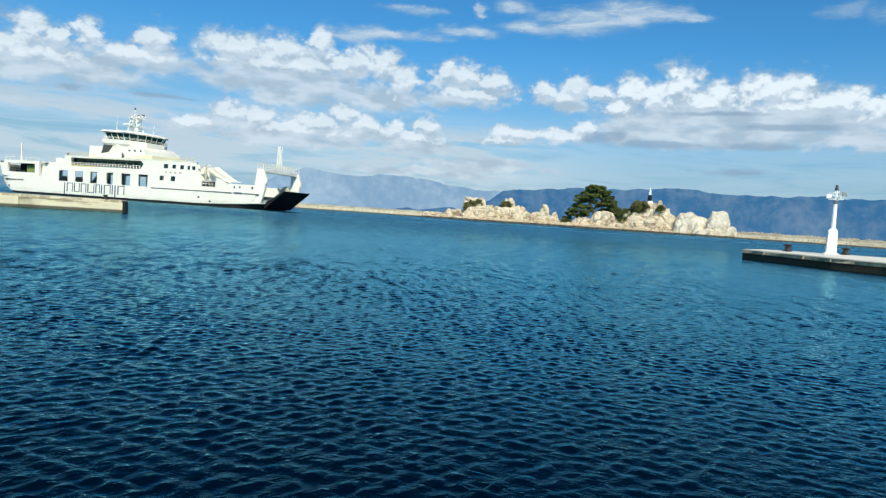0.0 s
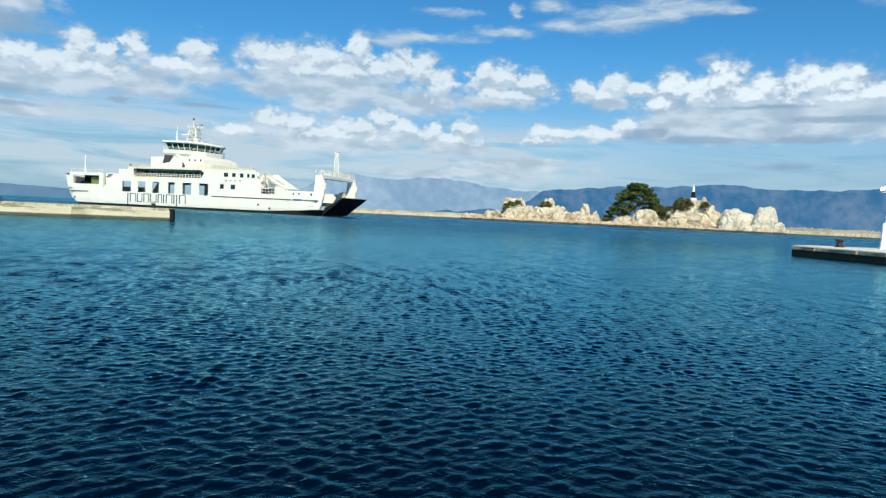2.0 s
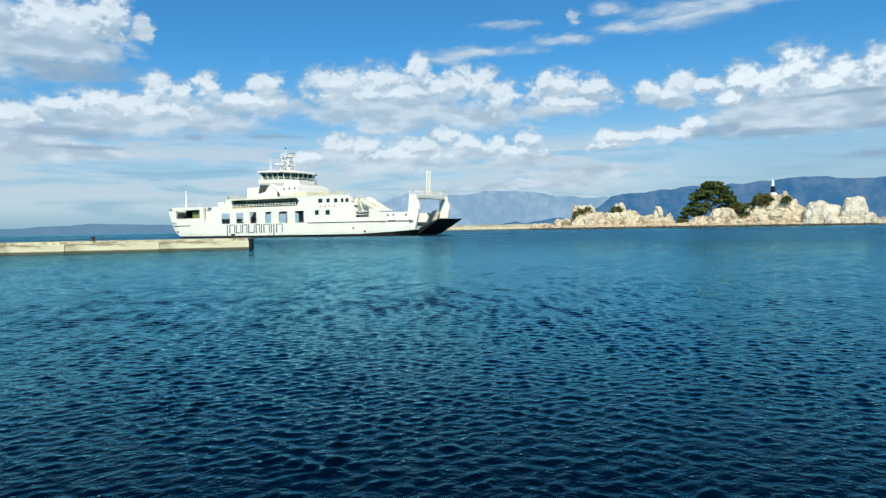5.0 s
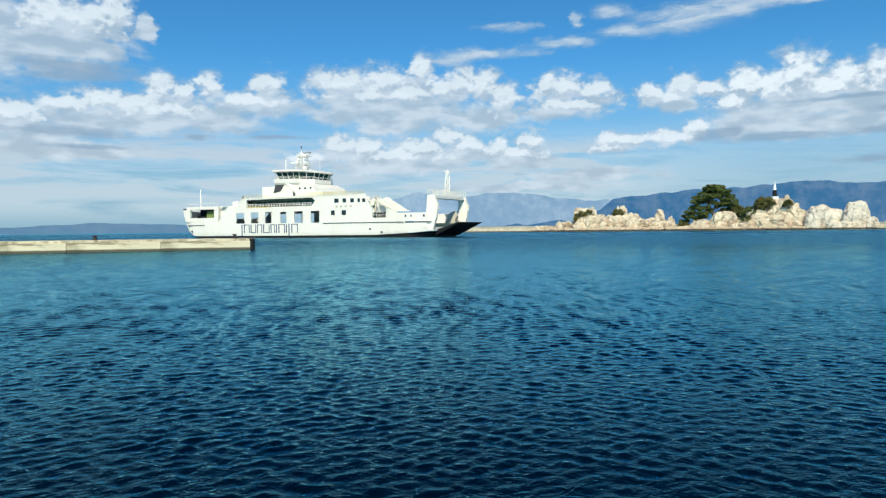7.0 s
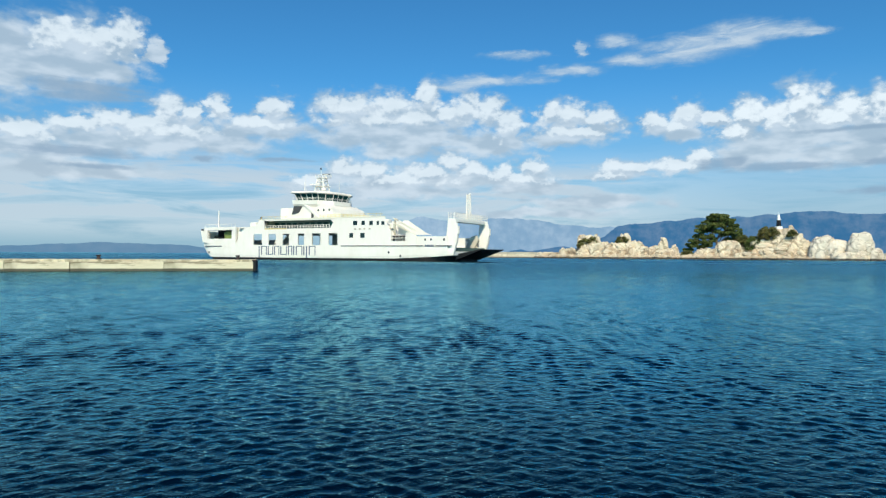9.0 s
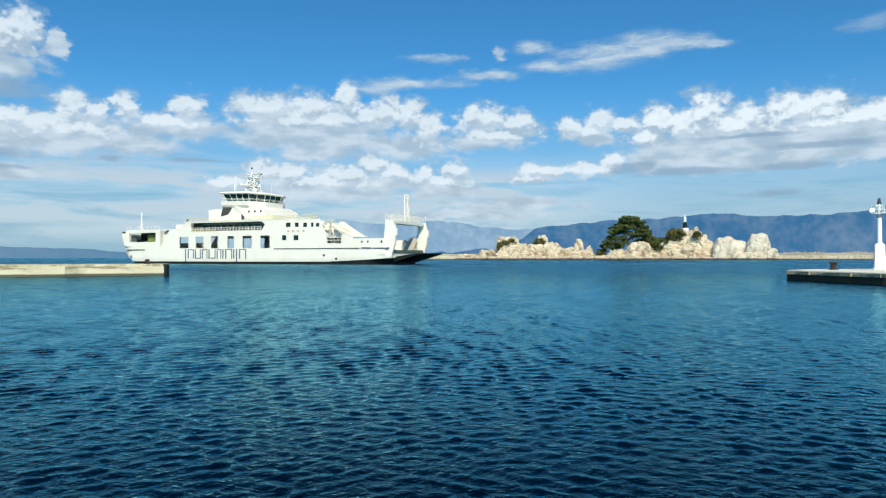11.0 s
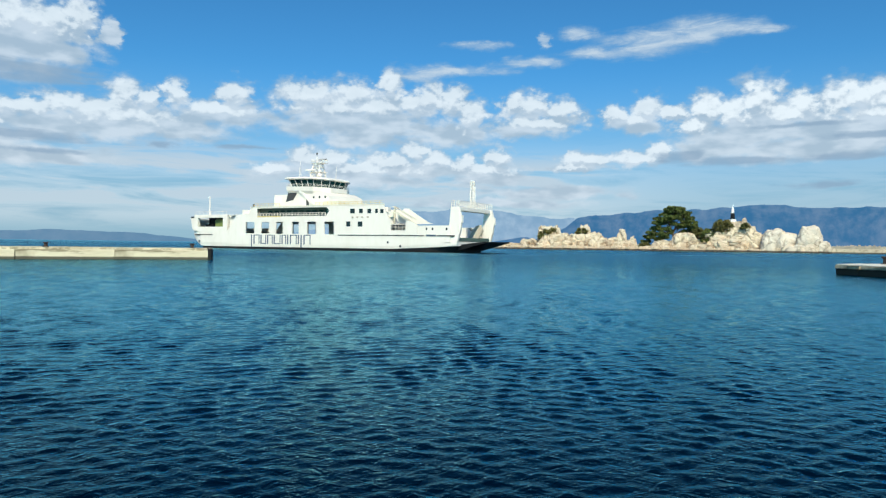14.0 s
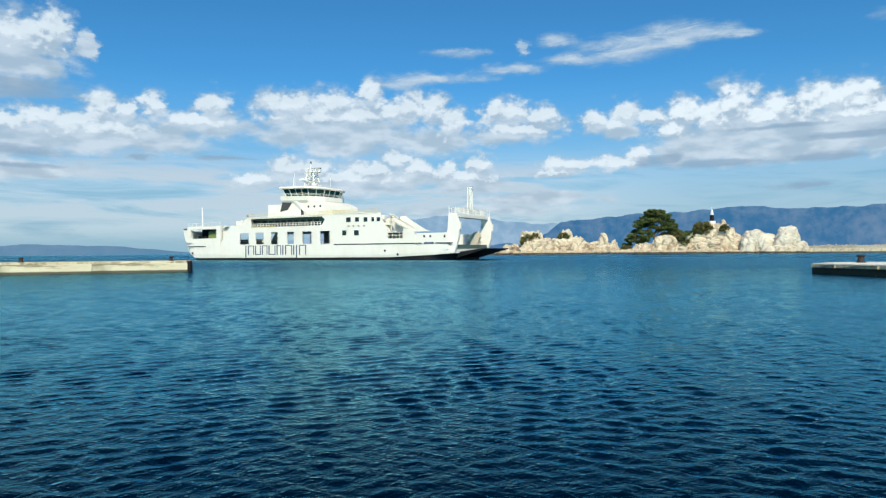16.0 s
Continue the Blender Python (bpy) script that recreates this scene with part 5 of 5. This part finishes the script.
# a row of small beige boxes on the side plating
for u in (23.5, 24.5, 25.5, 26.6):
    part("plating_box", boxed(u, u + 0.35, -0.12, 0.0, 5.5, 5.75, bevel=0.03), BEIGE, ferry)
part("winch", boxed(32.0, 33.6, 1.8, 3.0, HULL_TOP + 0.06, 4.2, bevel=0.12), BEIGE, ferry, "beige deck winch")

# bow: cheeks, arch with rail and lattice post
CHEEK = [(42.15, 7.1), (43.5, 7.1), (44.0, 5.3), (43.85, 3.4), (43.15, 1.1), (41.7, 1.1), (41.9, 4.15)]
for y0, y1 in ((0.35, 0.95), (BEAM - 0.95, BEAM - 0.35)):
    bm = prism(bmesh.new(), CHEEK, y0, y1)
    bmesh.ops.bevel(bm, geom=bm.edges[:], offset=0.06, segments=2, affect="EDGES")
    part("bow_cheek", bm, WHITE, ferry, "white bow cheek")
    part("fairlead", boxed(43.85, 44.15, y0 + 0.1, y1 - 0.1, 4.6, 5.8, bevel=0.03), WHITE, ferry)
part("arch_beam", boxed(42.2, 43.4, 0.95, BEAM - 0.95, 6.5, 7.12, bevel=0.08), WHITE, ferry)
bm = bmesh.new()
for uu in (42.25, 43.4):
    for k in range(15):
        rod(bm, (uu, 0.4 + 0.87 * k, 7.1), (uu, 0.4 + 0.87 * k, 8.05), 0.055, 0.055, 6)
    for z in (7.45, 7.75, 8.05):
        rod(bm, (uu, 0.4, z), (uu, BEAM - 0.4, z), 0.04, 0.04, 6)
part("arch_rail", bm, WHITE, ferry)
bm = bmesh.new()
for du, dv in ((-0.3, -0.3), (0.3, -0.3), (0.3, 0.3), (-0.3, 0.3)):
    rod(bm, (42.8 + du, 6.5 + dv, 7.1), (42.8 + du * 0.8, 6.5 + dv * 0.8, 11.6), 0.09, 0.08, 6)
for k in range(9):
    z = 7.3 + 0.5 * k
    for a, b in (((-0.3, -0.3), (0.3, -0.3)), ((0.3, -0.3), (0.3, 0.3)), ((0.3, 0.3), (-0.3, 0.3)), ((-0.3, 0.3), (-0.3, -0.3))):
        rod(bm, (42.8 + a[0] * 0.9, 6.5 + a[1] * 0.9, z), (42.8 + b[0] * 0.9, 6.5 + b[1] * 0.9, z + 0.25), 0.06, 0.06, 5)
part("bow_mast", bm, WHITE, ferry, "white lattice bow mast")
for y in (1.6, BEAM - 2.2):
    part("ramp_ram", rod(bmesh.new(), (40.2, y, 4.0), (43.0, y, 1.9), 0.22, 0.14, 10), BEIGE, ferry, "beige hydraulic ram")
    part("ram_housing", prism(bmesh.new(), [(40.0, HULL_TOP), (42.0, HULL_TOP), (42.6, 3.6), (42.2, 4.6), (41.4, 4.4)], y - 0.35, y + 0.35), BEIGE, ferry)

# stern: framed opening, pole and mooring gear
bm = wall(bmesh.new(), -14.7, -5.8, 3.302, 6.4, 0.0, 0.5, [(-13.75, -6.85, 4.1, 5.82)])
part("stern_frame", bm, WHITE, ferry, "white framed stern opening")
bm = wall(bmesh.new(), -14.7, -5.8, 3.302, 6.4, BEAM - 0.5, BEAM, [(-13.75, -6.85, 4.1, 5.82)])
part("stern_frame", bm, WHITE, ferry)
part("stern_inner_wall", boxed(-6.2, -3.0, 0.9, 1.1, 3.31, 6.19), WHITE, ferry)
part("stern_roof", boxed(-14.6, -5.9, 0.5, BEAM - 0.5, 5.95, 6.38), WHITE, ferry)
# this sheet and the winch are black to put the interior's shade in colour
part("stern_shade_sheet", boxed(-14.5, -6.0, 3.5, 3.7, 3.31, 5.94), BLACK, ferry, "black sheet for the shade inside the stern opening")
part("stern_cover", boxed(-10.2, -7.6, 1.0, 3.2, 3.31, 5.6, bevel=0.35), TARP, ferry, "olive tarpaulin over deck gear")
part("stern_winch", boxed(-13.4, -10.8, 1.4, 3.2, 3.31, 4.6, bevel=0.2), BLACK, ferry)
part("stern_fender", prism(bmesh.new(), [(-16.0, 5.8), (-15.2, 5.8), (-14.7, 5.2), (-14.7, 3.4), (-15.3, 3.4)], 0.2, BEAM - 0.2), WHITE, ferry)
part("stern_lamp", boxed(-15.9, -15.0, 0.25, 0.9, 5.81, 6.1), STEEL, ferry)
for u, z in ((-13.2, 1.35), (30.8, 1.5), (33.2, 0.9)):
    part("hull_outlet", rod(bmesh.new(), (u, -0.05, z), (u, 0.7, z), 0.2, 0.2, 12), STEEL, ferry)
part("stern_pole", rod(bmesh.new(), (-13.8, 3.0, 6.38), (-13.8, 3.0, 10.1), 0.17, 0.11, 8), WHITE, ferry)
bm = bmesh.new()
for k in range(9):
    rod(bm, (-14.4 + 1.05 * k, 0.15, 6.4), (-14.4 + 1.05 * k, 0.15, 7.0), 0.035, 0.035, 6)
rod(bm, (-14.4, 0.15, 7.0), (-6.0, 0.15, 7.0), 0.035, 0.035, 6)
part("stern_rail", bm, WHITE, ferry)

# ramp, hinged at the bow sill
ramp = part("bow_ramp", prism(bmesh.new(), [(-0.6, -0.75), (0.5, -0.6), (4.45, -0.1), (4.5, 0.02), (0.0, 0.05)], -4.5, 4.5), BLACK, ferry, "black hinged bow ramp")
part("ramp_edge", prism(bmesh.new(), [(0.0, 0.052), (4.5, 0.022), (4.5, 0.08), (0.0, 0.16)], -4.55, -4.4), STEEL, ramp)
part("ramp_edge", prism(bmesh.new(), [(0.0, 0.052), (4.5, 0.022), (4.5, 0.08), (0.0, 0.16)], 4.4, 4.55), STEEL, ramp)

# ---------------------------------------------------------------- pieces of the piers
stone_face(pier_left, LEFT_TIP, along(LEFT_TIP, LEFT_ROOT, 0.75), 0.655, 1, 4.2, PIER, 5, "concrete_bay", 0.025)
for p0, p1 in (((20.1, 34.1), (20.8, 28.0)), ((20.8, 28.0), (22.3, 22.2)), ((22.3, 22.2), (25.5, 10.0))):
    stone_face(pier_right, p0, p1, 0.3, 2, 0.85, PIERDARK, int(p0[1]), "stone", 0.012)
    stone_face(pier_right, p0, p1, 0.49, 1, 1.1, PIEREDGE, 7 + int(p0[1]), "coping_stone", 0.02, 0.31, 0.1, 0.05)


def build_rubble():
    """Loose stones along the crown of the breakwater."""
    bm, rng = bmesh.new(), random.Random(21)
    for _ in range(360):
        s = rng.random()
        a, b = ((128, 221), (158, 188)) if s < 0.35 else ((158, 188), (180, 152)) if s < 0.7 else ((180, 152), (207, 106))
        k = rng.random()
        size = rng.uniform(0.2, 0.6)
        m = Matrix.Translation((a[0] + (b[0] - a[0]) * k + rng.uniform(-0.4, 3.0), a[1] + (b[1] - a[1]) * k + rng.uniform(-0.4, 3.0), 2.2 + rng.uniform(-0.1, 0.25)))
        m = m @ Euler((rng.uniform(0, 3), rng.uniform(0, 3), rng.uniform(0, 3))).to_matrix().to_4x4() @ Matrix.Diagonal((size, size * rng.uniform(0.6, 1), size * rng.uniform(0.5, 0.9), 1))
        r = bmesh.ops.create_icosphere(bm, subdivisions=1, radius=0.75, matrix=m)
        for v in r["verts"]:
            v.co += Vector((rng.uniform(-1, 1), rng.uniform(-1, 1), rng.uniform(-1, 1))) * 0.1
    tagged(mesh_object("rubble", bm, BREAKDARK), "loose pale stones on the crown of the breakwater", "rubble", kind="stuff")


build_rubble()

motions()
